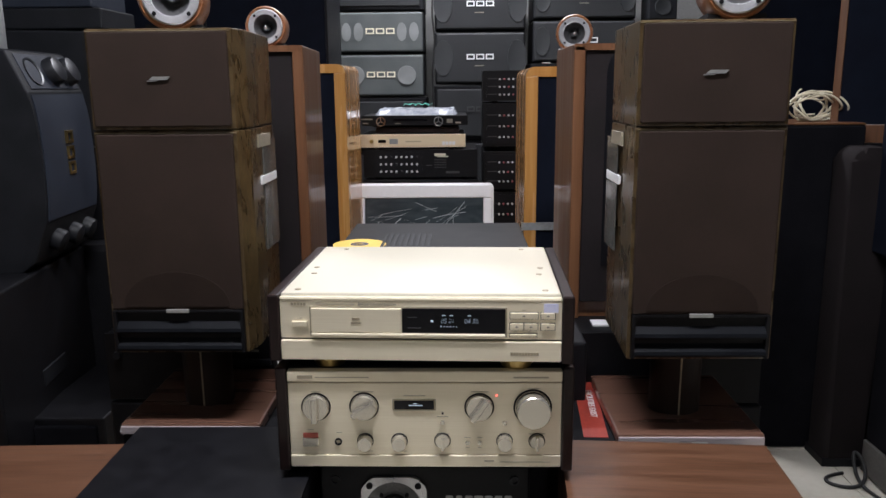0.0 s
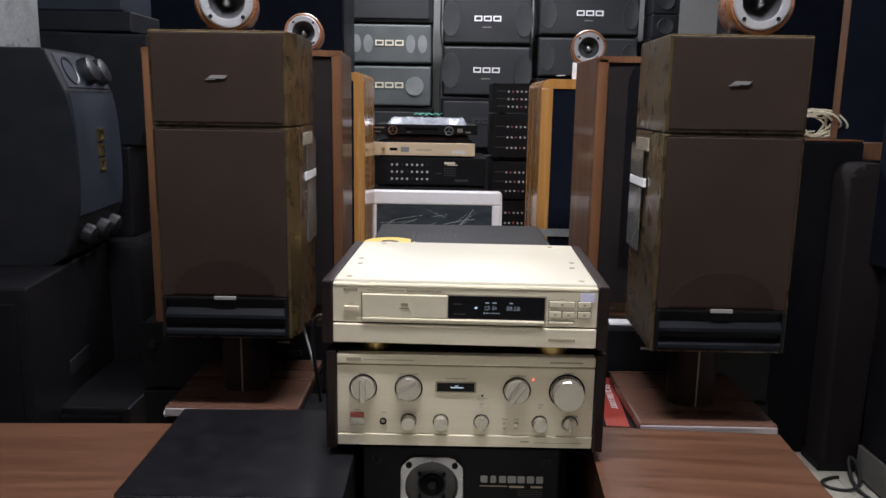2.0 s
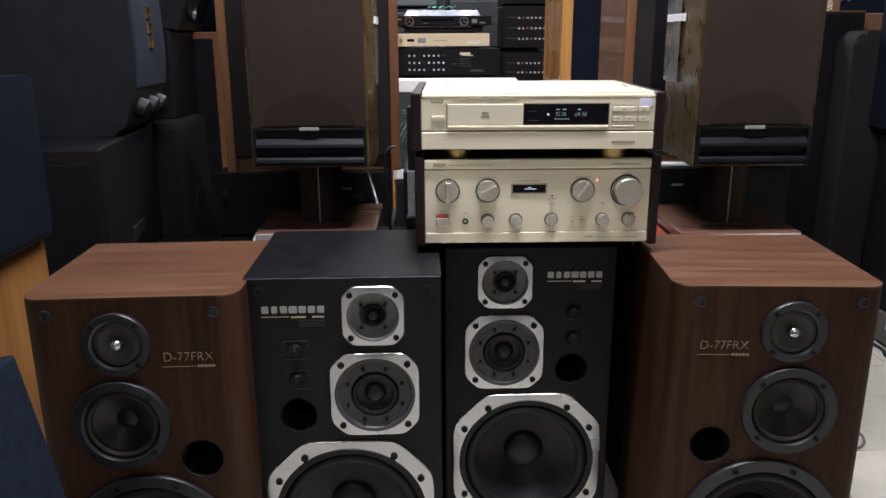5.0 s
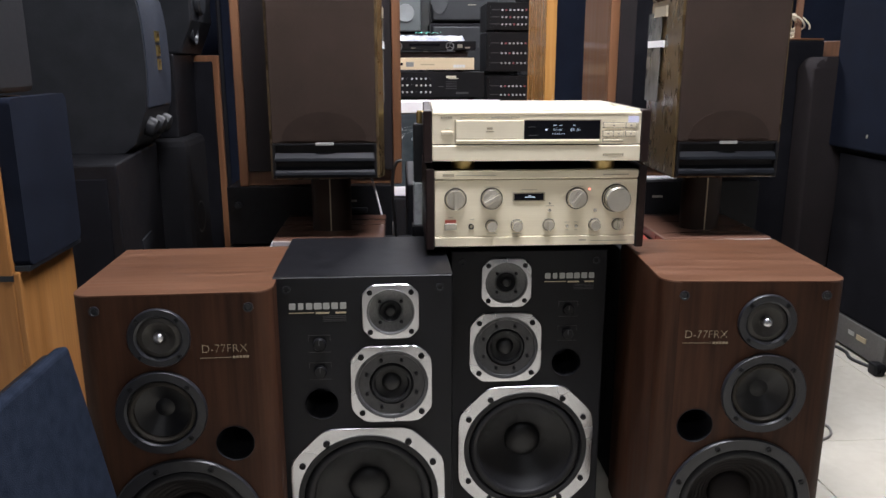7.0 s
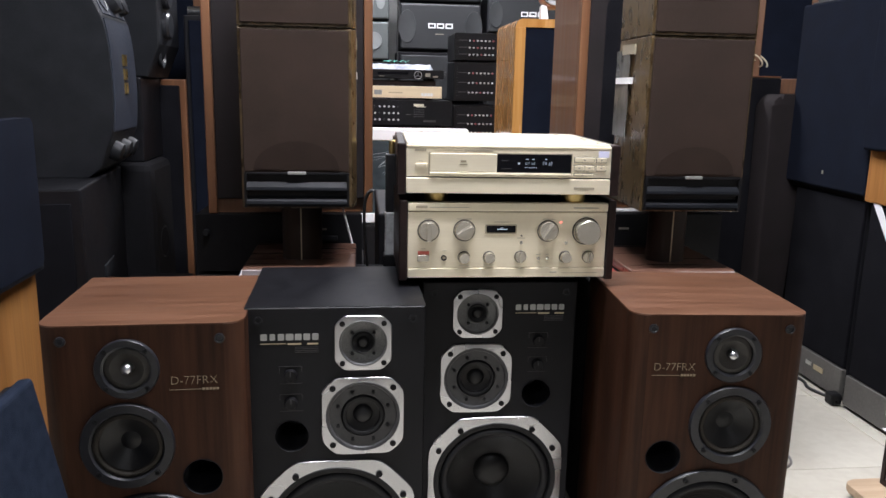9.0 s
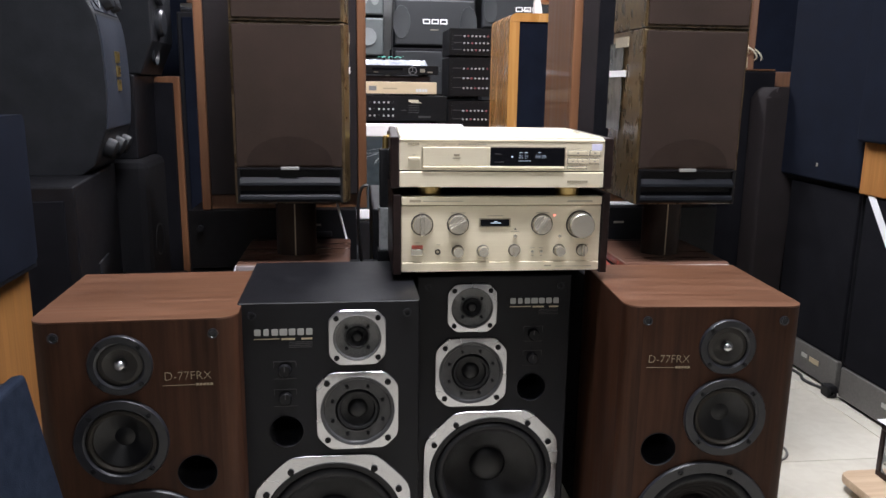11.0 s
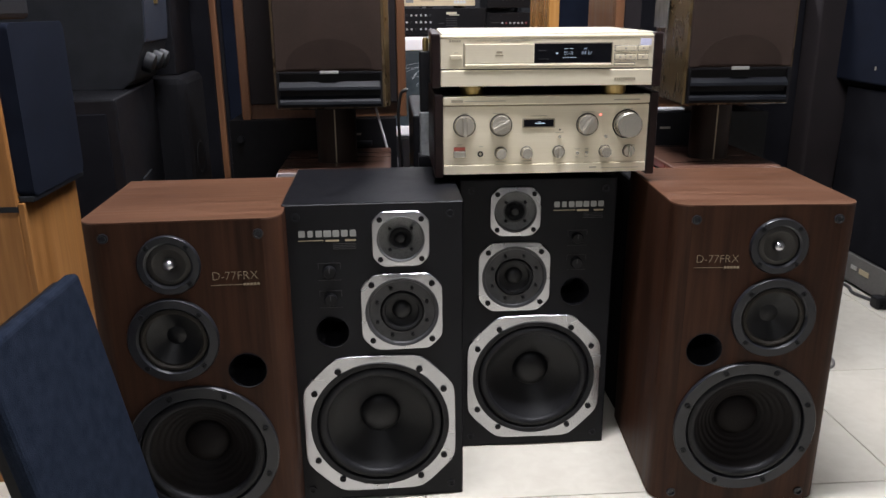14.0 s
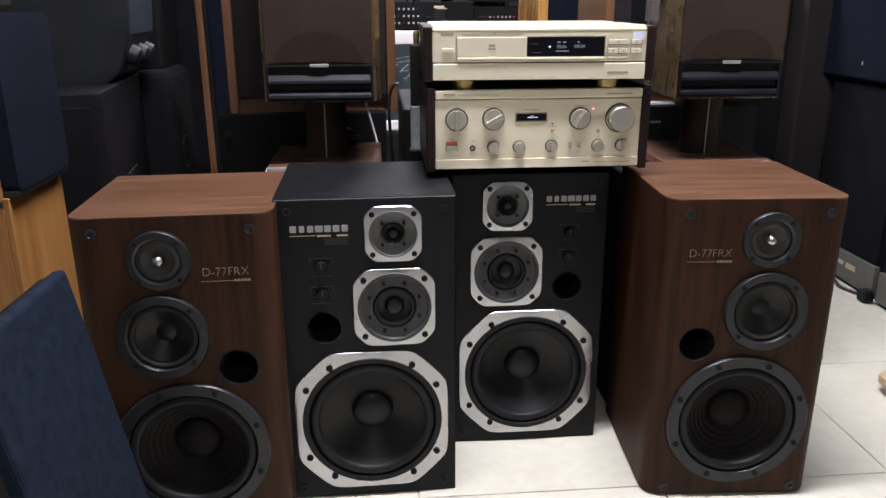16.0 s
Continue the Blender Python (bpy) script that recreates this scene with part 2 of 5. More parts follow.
def lathe(profile, c=(0, 0, 0), n=40, axis="y", bm=None):
    """(radius, height) pairs turned about an axis through c."""
    out = bm or bmesh.new()
    rings = []
    for r, h in profile:
        ring = []
        for i in range(n if r > 1e-6 else 1):
            a = 2 * math.pi * i / n
            u, v = r * math.cos(a), r * math.sin(a)
            p = {"y": (u, h, v), "x": (h, u, v), "z": (u, v, h)}[axis]
            ring.append(out.verts.new((p[0] + c[0], p[1] + c[1], p[2] + c[2])))
        rings.append(ring)
    for a, b in zip(rings, rings[1:]):
        for i in range(n):
            j = (i + 1) % n
            if len(a) == 1 and len(b) == 1:
                continue
            q = [a[0], b[i], b[j]] if len(a) == 1 else [a[i], b[0], a[j]] if len(b) == 1 else [a[i], b[i], b[j], a[j]]
            out.faces.new(q)
    return out


def board_with_holes(outline, holes, y, bm=None):
    """A flat (x, z) board at depth y, with round openings."""
    out = bm or bmesh.new()
    edges = []
    for loop in [outline] + [[(cx + r * math.cos(2 * math.pi * i / 36), cz + r * math.sin(2 * math.pi * i / 36)) for i in range(36)] for cx, cz, r in holes]:
        vs = [out.verts.new((x, y, z)) for x, z in loop]
        edges += [out.edges.new((vs[i], vs[(i + 1) % len(vs)])) for i in range(len(vs))]
    bmesh.ops.triangle_fill(out, edges=edges, use_beauty=True)
    return out


def rounded(x0, x1, z0, z1, r, n=5, corners=(1, 1, 1, 1)):
    pts = []
    for (cx, cz, a0), on in zip(((x0 + r, z0 + r, 180), (x1 - r, z0 + r, 270), (x1 - r, z1 - r, 0), (x0 + r, z1 - r, 90)), corners):
        if not on:
            pts.append((x0 if a0 in (180, 90) else x1, z0 if a0 in (180, 270) else z1))
            continue
        for i in range(n + 1):
            a = radians(a0 + 90 * i / n)
            pts.append((cx + r * math.cos(a), cz + r * math.sin(a)))
    return pts


def mesh_of(ob):
    """Turns a curve or letters into a plain mesh object's data."""
    dg = bpy.context.evaluated_depsgraph_get()
    me = bpy.data.meshes.new_from_object(ob.evaluated_get(dg))
    data = ob.data
    bpy.data.objects.remove(ob)
    bpy.data.curves.remove(data)
    return me


def letters(name, body, size, mat, parent, at, rot=(90, 0, 0), stretch=1.0, shear=0.0, align="CENTER", thin=0.0):
    cu = bpy.data.curves.new("letters", "FONT")
    cu.body, cu.size, cu.extrude, cu.align_x, cu.align_y, cu.shear = body, size, 0.0004, align, "CENTER", shear
    cu.resolution_u = 3
    cu.offset = -thin * size
    me = mesh_of(new("letters", cu))
    me.materials.clear()
    me.materials.append(mat)
    ob = new(name, me)
    ob.parent = parent
    ob.matrix_basis = pose(*at, *rot) @ Matrix.Diagonal((stretch, 1, 1, 1))
    return ob


def wire(points, radius, cyclic=False):
    cu = bpy.data.curves.new("wire", "CURVE")
    cu.dimensions, cu.bevel_depth, cu.bevel_resolution, cu.resolution_u = "3D", radius, 2, 5
    sp = cu.splines.new("NURBS")
    sp.points.add(len(points) - 1)
    for p, q in zip(sp.points, points):
        p.co = (*q, 1)
    sp.use_endpoint_u, sp.order_u, sp.use_cyclic_u = not cyclic, 4, cyclic
    return mesh_of(new("wire", cu))


def cable(name, points, radius, mat, label, parent=None):
    me = wire(points, radius)
    me.materials.append(mat)
    for f in me.polygons:
        f.use_smooth = True
    ob = new(name, me)
    if parent:
        ob.parent = parent
        return ob
    return tagged(ob, label, "cable")


def bars(parent, name, items, mat, y, depth=0.0006):
    """Small raised print bars (x0, x1, z0, z1) on a front."""
    bm = bmesh.new()
    for x0, x1, z0, z1 in items:
        box(x0, x1, y - depth, y, z0, z1, bm=bm)
    ob = part(name, bm, mat, parent)
    return tagged(ob, kind="stuff") if len(items) > 1 else ob


# ---- the room ----
X0, X1, Y0, Y1, TOP = -2.35, 2.25, -3.2, 5.2, 2.95
floor = tagged(finish("floor", box(X0 - 0.2, X1 + 0.2, Y0 - 0.2, Y1 + 0.2, -0.12, -0.004), grout), "pale grout bed under cream glazed tiles", "floor", kind="structure")
# walls and ceiling are assumed; their grey is set to cut bounced light
for name, dims in (("wall_north", (X0, X1, Y1, Y1 + 0.15)), ("wall_south", (X0, X1, Y0 - 0.15, Y0)),
                   ("wall_west", (X0 - 0.15, X0, Y0 - 0.15, Y1 + 0.15)), ("wall_east", (X1, X1 + 0.15, Y0 - 0.15, Y1 + 0.15))):
    tagged(finish(name, box(*dims, -0.004, TOP), wall_bounce_grey), "assumed plain shop wall, grey to cut bounce light", "wall", kind="structure")
tagged(finish("ceiling", box(X0 - 0.15, X1 + 0.15, Y0 - 0.15, Y1 + 0.15, TOP, TOP + 0.12), wall_bounce_grey), "unseen plain ceiling, grey to cut bounce light", "ceiling", kind="structure")

# ceiling lamps, all unseen: white batten with two tubes, and the light they give
# first inferred from the bright lid, second assumed, third added as fill
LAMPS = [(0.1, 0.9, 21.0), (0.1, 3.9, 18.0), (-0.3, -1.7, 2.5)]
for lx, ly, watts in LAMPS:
    lamp = thing("unseen_ceiling_light", pose(lx, ly, TOP), "unseen white twin-tube batten light added on the ceiling", "ceiling light", "ceiling lights")
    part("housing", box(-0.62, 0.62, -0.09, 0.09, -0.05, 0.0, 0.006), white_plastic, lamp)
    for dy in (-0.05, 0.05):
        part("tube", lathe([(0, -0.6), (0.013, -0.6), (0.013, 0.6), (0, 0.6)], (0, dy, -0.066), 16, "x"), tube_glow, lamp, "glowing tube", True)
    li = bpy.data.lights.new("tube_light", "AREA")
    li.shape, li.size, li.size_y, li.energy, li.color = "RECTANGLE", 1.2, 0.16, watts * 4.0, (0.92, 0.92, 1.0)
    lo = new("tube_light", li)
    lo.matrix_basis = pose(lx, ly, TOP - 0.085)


# ---- loudspeaker parts ----
def screws(parent, pts, y, r=0.006, mat=None):
    for x, z in pts:
        bm = lathe([(0, y - 0.002), (r * 0.45, y - 0.002), (r * 0.5, y - 0.0035), (r, y - 0.003), (r, y + 0.001)], (x, 0, z), 12)
        part("screw", bm, mat or black_metal, parent, smooth=True)


def ring_pts(cx, cz, r, n, a0):
    return [(cx + r * math.cos(radians(a0 + 360 * i / n)), cz + r * math.sin(radians(a0 + 360 * i / n))) for i in range(n)]


def cone_driver(parent, name, cx, cz, R, cone, flange_mat, flange=True, rings=False, hole=0.86, cap=0.3, surround=rubber):
    """A cone driver at (cx, cz) in a front at y = 0: rim, rubber roll, cone, dust cap."""
    rh = R * hole
    rim = [(R, 0.0), (R, -0.005), (R * 0.985, -0.008), (rh * 1.02, -0.007), (rh, -0.003), (rh, 0.006)] if flange else [(rh * 1.04, -0.0035), (rh * 1.02, -0.006), (rh, -0.003), (rh, 0.006)]
    d = part(name, lathe(rim, (cx, 0, cz), 56), flange_mat, parent, smooth=True)
    w = rh * 0.16
    roll = [(rh + 0.001, 0.004)] + [(rh - w / 2 + w / 2 * math.cos(a), 0.003 - w * 0.5 * math.sin(a)) for a in np.linspace(0, math.pi, 9)]
    part("surround", lathe(roll, (cx, 0, cz), 56), surround, d, "rubber roll surround", True)
    r0, r1, depth = rh - w, R * cap, R * 0.3
    prof = []
    steps = 26 if rings else 8
    for i in range(steps + 1):
        k = i / steps
        wave = 0.0009 * math.sin(k * 11 * math.pi) if rings and 0.1 < k < 0.85 else 0
        prof.append((r0 + (r1 - r0) * k, 0.003 + depth * k ** 0.85 + wave))
    part("cone", lathe(prof, (cx, 0, cz), 56), cone, d, "", True)
    rc = r1 * 1.02
    part("dust_cap", lathe([(rc, 0.003 + depth)] + [(rc * math.cos(a), 0.003 + depth - rc * 0.42 * math.sin(a)) for a in np.linspace(0.05, math.pi / 2, 7)], (cx, 0, cz), 40), cone, d, "", True)
    return d


def port(parent, cx, cz, r, depth=0.12, lip=black_paint):
    p = part("port", lathe([(r * 1.0, -0.0015), (r * 0.97, -0.002), (r * 0.9, 0.008), (r * 0.86, 0.03), (r * 0.86, depth), (0, depth)], (cx, 0, cz), 40), lip, parent, "black round bass port", True)
    return p


def octagon(cx, cz, h, cut, n=4):
    """A square plate of half width h with cut corners, slightly rounded."""
    pts = []
    for sx, sz in ((1, -1), (1, 1), (-1, 1), (-1, -1)):
        a, b = (cx + sx * h, cz + sz * (h - cut)), (cx + sx * (h - cut), cz + sz * h)
        pts += [a, b] if sx * sz > 0 else [b, a]
    return pts


def silver_plate(parent, name, cx, cz, h, cut, hole, screw_r):
    """A frame that rises from its cut-cornered rim to the round opening."""
    ol = octagon(0, 0, h, cut)
    angles = sorted({round(math.atan2(z, x), 6) for x, z in ol} | {round(-math.pi + 2 * math.pi * (i + 0.5) / 64, 6) for i in range(64)})
    bm = bmesh.new()
    rings = [[] for _ in range(5)]
    for a in angles:
        c, sn = math.cos(a), math.sin(a)
        r = ((abs(c) / h) ** 26 + (abs(sn) / h) ** 26 + ((abs(c) + abs(sn)) / (2 * h - cut)) ** 26) ** (-1 / 26)
        steps = ((r, 0.001), (r, -0.0036), (r - 0.0014, -0.0052), (hole + (r - hole) * 0.25, -0.0062), (hole, -0.0064))
        for ring, (q, y) in zip(rings, steps):
            ring.append(bm.verts.new((cx + q * c, y, cz + q * sn)))
    n = len(angles)
    for p, q in zip(rings, rings[1:]):
        for i in range(n):
            bm.faces.new((p[i], p[(i + 1) % n], q[(i + 1) % n], q[i]))
    return part(name, bm, silver, parent, "bright silver metal frame with cut corners", True)


def pair_walnut(name, m, flip, foot, label):
    """A large walnut three-way floor speaker; flip mirrors the driver line."""
    W, D, HT, R = 0.36, 0.355, 0.655, 0.036
    sp = thing(name, m, label, "loudspeaker", "walnut three-way loudspeakers")
    plan = [(-W / 2, D), (W / 2, D)]
    arc = [(W / 2 - R + R * math.cos(a), R - R * math.sin(a)) for a in np.linspace(0, math.pi / 2, 8)]
    plan += arc + [(-x, y) for x, y in reversed(arc)]
    n = len(plan)
    z0, z1 = foot, foot + HT
    bm = bmesh.new()
    lo, hi = [bm.verts.new((x, y, z0)) for x, y in plan], [bm.verts.new((x, y, z1 - 0.002)) for x, y in plan]
    bm.faces.new(lo)
    for i in range(n):
        a, b = plan[i], plan[(i + 1) % n]
        if abs(a[1]) < 1e-6 and abs(b[1]) < 1e-6:
            continue
        bm.faces.new((lo[i], lo[(i + 1) % n], hi[(i + 1) % n], hi[i]))
    part("cabinet", bm, walnut_shaded, sp, "walnut veneer sides with rounded front edges, in the shaded tone", True)
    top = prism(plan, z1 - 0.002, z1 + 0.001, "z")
    part("top_panel", top, walnut_lit, sp, "reddish walnut veneer top, lightened in colour as if lit")
    k = -1 if flip else 1
    tw, mid, wo, po = (-0.027 * k, foot + 0.573), (-0.034 * k, foot + 0.4245), (0.003 * -k, foot + 0.179), (0.097 * k, foot + 0.354)
    holes = [(*tw, 0.045), (*mid, 0.07), (*wo, 0.128), (*po, 0.036)]
    e = W / 2 - R
    bm = board_with_holes([(-e, z0), (e, z0), (e, z1), (-e, z1)], holes, 0.0)
    part("front_baffle", bm, walnut_shaded, sp, "walnut front with shade put into its dark colour")
    # tweeter: dark flange, grey diaphragm ring, bright phase plug
    t = part("tweeter", lathe([(0.057, 0), (0.057, -0.004), (0.055, -0.007), (0.044, -0.007), (0.04, -0.004), (0.04, 0.004)], (tw[0], 0, tw[1]), 48), flange_dark, sp, "", True)
    part("diaphragm", lathe([(0.041, 0.002), (0.036, -0.001), (0.03, -0.002), (0.018, 0.006), (0.013, 0.008), (0, 0.008)], (tw[0], 0, tw[1]), 40), dome_grey, t, "grey fabric ring", True)
    part("phase_plug", lathe([(0.0105, 0.008), (0.0105, 0.0)] + [(0.0105 * math.cos(a), -0.011 * math.sin(a)) for a in np.linspace(0.1, math.pi / 2, 6)], (tw[0], 0, tw[1]), 28), silver, t, "polished metal dome", True)
    screws(t, ring_pts(*tw, 0.05, 4, 45), -0.006, 0.0045)
    mdr = part("midrange", lathe([(0.084, 0), (0.084, -0.005), (0.082, -0.009), (0.067, -0.009), (0.063, -0.004), (0.063, 0.005)], (mid[0], 0, mid[1]), 52), flange_dark, sp, "", True)
    part("surround", lathe([(0.064, 0.002), (0.061, -0.004), (0.056, -0.006), (0.052, -0.003), (0.051, 0.003)], (mid[0], 0, mid[1]), 48), roll_cloth, mdr, "grey cloth roll", True)
    part("cone", lathe([(0.052, 0.002), (0.035, 0.012), (0.018, 0.022), (0.012, 0.02), (0, 0.016)], (mid[0], 0, mid[1]), 48), cone_paper, mdr, "", True)
    screws(mdr, ring_pts(*mid, 0.073, 4, 45), -0.008, 0.005)
    w = cone_driver(sp, "woofer", *wo, 0.148, cone_brown, flange_dark, rings=True, hole=0.82, cap=0.3)
    screws(w, ring_pts(*wo, 0.135, 8, 22.5), -0.007, 0.006)
    port(sp, *po, 0.037)
    for sx in (-1, 1):
        for z in (foot + HT - 0.028, foot + 0.02):
            part("grille_socket", lathe([(0.0095, 0.0), (0.0095, -0.003), (0.0065, -0.0034), (0.0055, -0.002), (0.005, -0.0005), (0, -0.0005)], (sx * 0.137, 0, z), 20), flange_dark, sp, "", True)
    bx, bz = 0.089 * k, foot + 0.541
    letters("model_lettering", "D-77FRX", 0.0235, print_bronze, sp, (bx, -0.0006, bz + 0.006), stretch=0.94, thin=0.026)
    bars(sp, "badge_line", [(bx - 0.045, bx + 0.012, bz - 0.0115, bz - 0.0107)], print_bronze, 0.0)
    bars(sp, "maker_badge", [(bx + 0.014 + i * 0.0062, bx + 0.0188 + i * 0.0062, bz - 0.013, bz - 0.0085) for i in range(5)], print_bronze, 0.0)
    for sx in (-1, 1):
        for fy in (0.06, D - 0.05):
            part("foot", lathe([(0, 0), (0.018, 0), (0.02, foot), (0, foot)], (sx * 0.12, fy, 0), 16, "z"), rubber, sp, "", True)
    return sp


def pair_black(name, m, flip, label):
    """A black three-way speaker with silver driver frames; flip mirrors the driver line."""
    W, D, HT = 0.351, 0.338, 0.664
    k = -1 if flip else 1
    sp = thing(name, m, label, "loudspeaker", "black three-way loudspeakers")
    bm = bmesh.new()
    x0, x1 = -W / 2, W / 2
    vs = {(x, y, z): bm.verts.new((x, y, z)) for x in (x0, x1) for y in (0.002, D) for z in (0, HT)}
    for q in (((x0, 0.002, 0), (x0, D, 0), (x0, D, HT), (x0, 0.002, HT)), ((x1, 0.002, 0), (x1, D, 0), (x1, D, HT), (x1, 0.002, HT)),
              ((x0, D, 0), (x1, D, 0), (x1, D, HT), (x0, D, HT)), ((x0, 0.002, 0), (x1, 0.002, 0), (x1, D, 0), (x0, D, 0)),
              ((x0, 0.002, HT), (x1, 0.002, HT), (x1, D, HT), (x0, D, HT))):
        bm.faces.new([vs[c] for c in q])
    part("cabinet", bm, black_vinyl, sp, "black vinyl-wrapped cabinet")
    tw, mid, wo, po = (0.052 * k, 0.590), (0.0515 * k, 0.4365), (0.0, 0.1825), (-0.09 * k, 0.396)
    holes = [(*tw, 0.044), (*mid, 0.068), (*wo, 0.14), (*po, 0.034)]
    ed = 0.003
    bm = board_with_holes([(x0 + ed, ed), (x1 - ed, ed), (x1 - ed, HT - ed), (x0 + ed, HT - ed)], holes, 0.0)
    fr = [bm.verts.new((x, 0.0, z)) for x, z in ((x0 + ed, ed), (x1 - ed, ed), (x1 - ed, HT - ed), (x0 + ed, HT - ed))]
    bk = [bm.verts.new((x, 0.002 + ed * 0.4, z)) for x, z in ((x0, 0), (x1, 0), (x1, HT), (x0, HT))]
    for i in range(4):
        bm.faces.new((fr[i], fr[(i + 1) % 4], bk[(i + 1) % 4], bk[i]))
    part("front_baffle", bm, black_paint, sp, "matt black front")
    p = silver_plate(sp, "tweeter_frame", *tw, 0.0565, 0.0195, 0.0475, 0.064)
    part("mesh_ring", lathe([(0.0477, -0.0062), (0.0465, -0.0072), (0.044, -0.006), (0.043, -0.001), (0.026, 0.004), (0.022, 0.001)], (tw[0], 0, tw[1]), 40), mesh_grey, p, "perforated metal ring", True)
    part("diaphragm", lathe([(0.023, 0.002), (0.02, -0.003), (0.012, 0.004), (0.008, -0.002), (0, -0.004)], (tw[0], 0, tw[1]), 32), cone_paper, p, "", True)
    screws(p, ring_pts(*tw, 0.0575, 4, 45), -0.005, 0.0055)
    screws(p, ring_pts(*tw, 0.03, 4, 45), -0.001, 0.0035)
    p = silver_plate(sp, "midrange_frame", *mid, 0.0825, 0.0275, 0.0742, 0.09)
    part("face_ring", lathe([(0.0744, -0.0062), (0.0732, -0.0075), (0.068, -0.006), (0.066, -0.002), (0.045, -0.001), (0.043, 0.003)], (mid[0], 0, mid[1]), 48), face_grey, p, "dark grey ring", True)
    part("surround", lathe([(0.0435, 0.001), (0.04, -0.004), (0.035, -0.003), (0.033, 0.003)], (mid[0], 0, mid[1]), 40), rubber, p, "", True)
    part("dome", lathe([(0.034, 0.003), (0.028, 0.006), (0.02, 0.008), (0.018, 0.003), (0.012, -0.002), (0, -0.004)], (mid[0], 0, mid[1]), 40), cone_paper, p, "", True)
    screws(p, ring_pts(*mid, 0.0852, 4, 45), -0.005, 0.0062)
    screws(p, ring_pts(*mid, 0.054, 8, 22.5), -0.002, 0.0038)
    p = silver_plate(sp, "woofer_frame", *wo, 0.159, 0.071, 0.1455, 0.15)
    w = cone_driver(p, "woofer", *wo, 0.146, cone_paper, rubber, hole=0.9, cap=0.29)
    screws(p, [(wo[0] + sx * a, wo[1] + sz * b) for sx in (-1, 1) for sz in (-1, 1) for a, b in ((0.134, 0.079), (0.084, 0.127))], -0.006, 0.0068)
    port(sp, *po, 0.0345)
    for sx in (-1, 1):
        for z in (HT - 0.026, 0.0275):
            part("grille_socket", lathe([(0.0085, 0.0), (0.0085, -0.0025), (0.005, -0.0025), (0.0045, 0.003), (0, 0.003)], (sx * (W / 2 - 0.0255), 0, z), 18), plastic_dark, sp, "", True)
    lx, lz = -0.0905 * k, 0.604
    for i, wd in enumerate((1.1, 0.9, 1.1, 1.35, 1.15, 1.15, 1.1)):
        # one plain silver block for each letter of the maker's badge
        cx = lx - 0.0495 + i * 0.0165
        bm = prism(rounded(cx - 0.0056 * wd, cx + 0.0056 * wd, lz - 0.0065, lz + 0.0065, 0.0022, 3), -0.0012, 0.0, "y")
        part("badge_block", bm, badge_grey, sp)
    bars(sp, "badge_print", [(lx - 0.057, lx - 0.008, lz - 0.0142, lz - 0.0127), (lx - 0.004, lx + 0.022, lz - 0.016, lz - 0.0125), (lx + 0.034, lx + 0.055, lz - 0.016, lz - 0.0125)], print_gold, 0.0)
    bars(sp, "badge_text", [(lx + 0.01, lx + 0.055, lz - 0.0215 - i * 0.0035, lz - 0.0205 - i * 0.0035) for i in range(4)], print_dim, 0.0)
    for z in (0.526, 0.468):
        cx = -0.09 * k
        bars(sp, "control_scale", [(cx - 0.022, cx + 0.022, z + 0.017, z + 0.0178), (cx - 0.022, cx + 0.022, z - 0.0185, z - 0.0177), (cx - 0.022, cx - 0.0213, z + 0.005, z + 0.017), (cx + 0.0213, cx + 0.022, z + 0.005, z + 0.017)], print_dim, 0.0)
        kn = part("level_knob", lathe([(0.0125, 0), (0.0125, -0.008), (0.011, -0.011), (0, -0.011)], (cx, 0, z), 28), black_metal, sp, "", True)
        part("pointer", box(cx - 0.001, cx + 0.001, -0.0125, -0.0105, z, z + 0.01), print_dim, kn)
    return sp


onk_l = pair_walnut("floor_speaker", pose(-0.603, 0.984, 0, 0, 0, 2.1), False, 0.004, "walnut three-way floor speaker with dark drivers on tiled floor")
onk_r = pair_walnut("floor_speaker", pose(0.4985, 1.001, 0, 0, 0, -3.5), True, 0.004, "walnut three-way floor speaker with dark drivers on tiled floor")
ken_1 = pair_black("black_speaker", pose(-0.2575, 1.071, 0, 0, 0, 0.8), False, "black three-way speaker with silver driver frames on the floor")
ken_2 = pair_black("black_speaker", pose(0.103, 1.2585, 0, 0, 0, -0.2), True, "black three-way speaker with silver driver frames carrying the amplifier")


# ---- the champagne amplifier and disc player ----
def knob(parent, x, z, r, length, mat=knob_metal, ridge=False, turn=0.0, collar=True):
    if collar:
        part("knob_collar", lathe([(r * 1.15, 0), (r * 1.15, -0.0012), (r * 1.06, -0.0018), (r * 1.04, 0)], (x, 0, z), 40), black_metal, parent, "", True)
    h = length * (0.45 if ridge else 1)
    k = part("knob", lathe([(r, 0), (r, -h + 0.002), (r * 0.94, -h), (0, -h)], (x, 0, z), 44), mat, parent, "turned metal knob", True)
    if ridge:
        bm = box(-r * 0.22, r * 0.22, -length, -h + 0.001, -r * 0.98, r * 0.98, r * 0.06)
        bm.transform(Matrix.Translation((x, 0, z)) @ Matrix.Rotation(radians(turn), 4, "Y"))
        part("grip", bm, mat, k)
    return k


amp = thing("amplifier", pose(0.1064, 1.219, 0.664), "champagne gold stereo amplifier with dark wood sides", "amplifier")
AZ = 0.020                                     # underside above the feet
part("chassis", box(-0.217, 0.217, 0.012, 0.375, AZ, 0.181, 0.002), black_metal, amp, "black metal case")
part("front_panel", box(-0.217, 0.217, 0.0, 0.014, AZ + 0.021, 0.1625, 0.0015), gold_face, amp, "brushed champagne front")
part("header_strip", box(-0.217, 0.217, -0.0035, 0.014, 0.1655, 0.1835, 0.0025), gold_face, amp, "raised top strip")
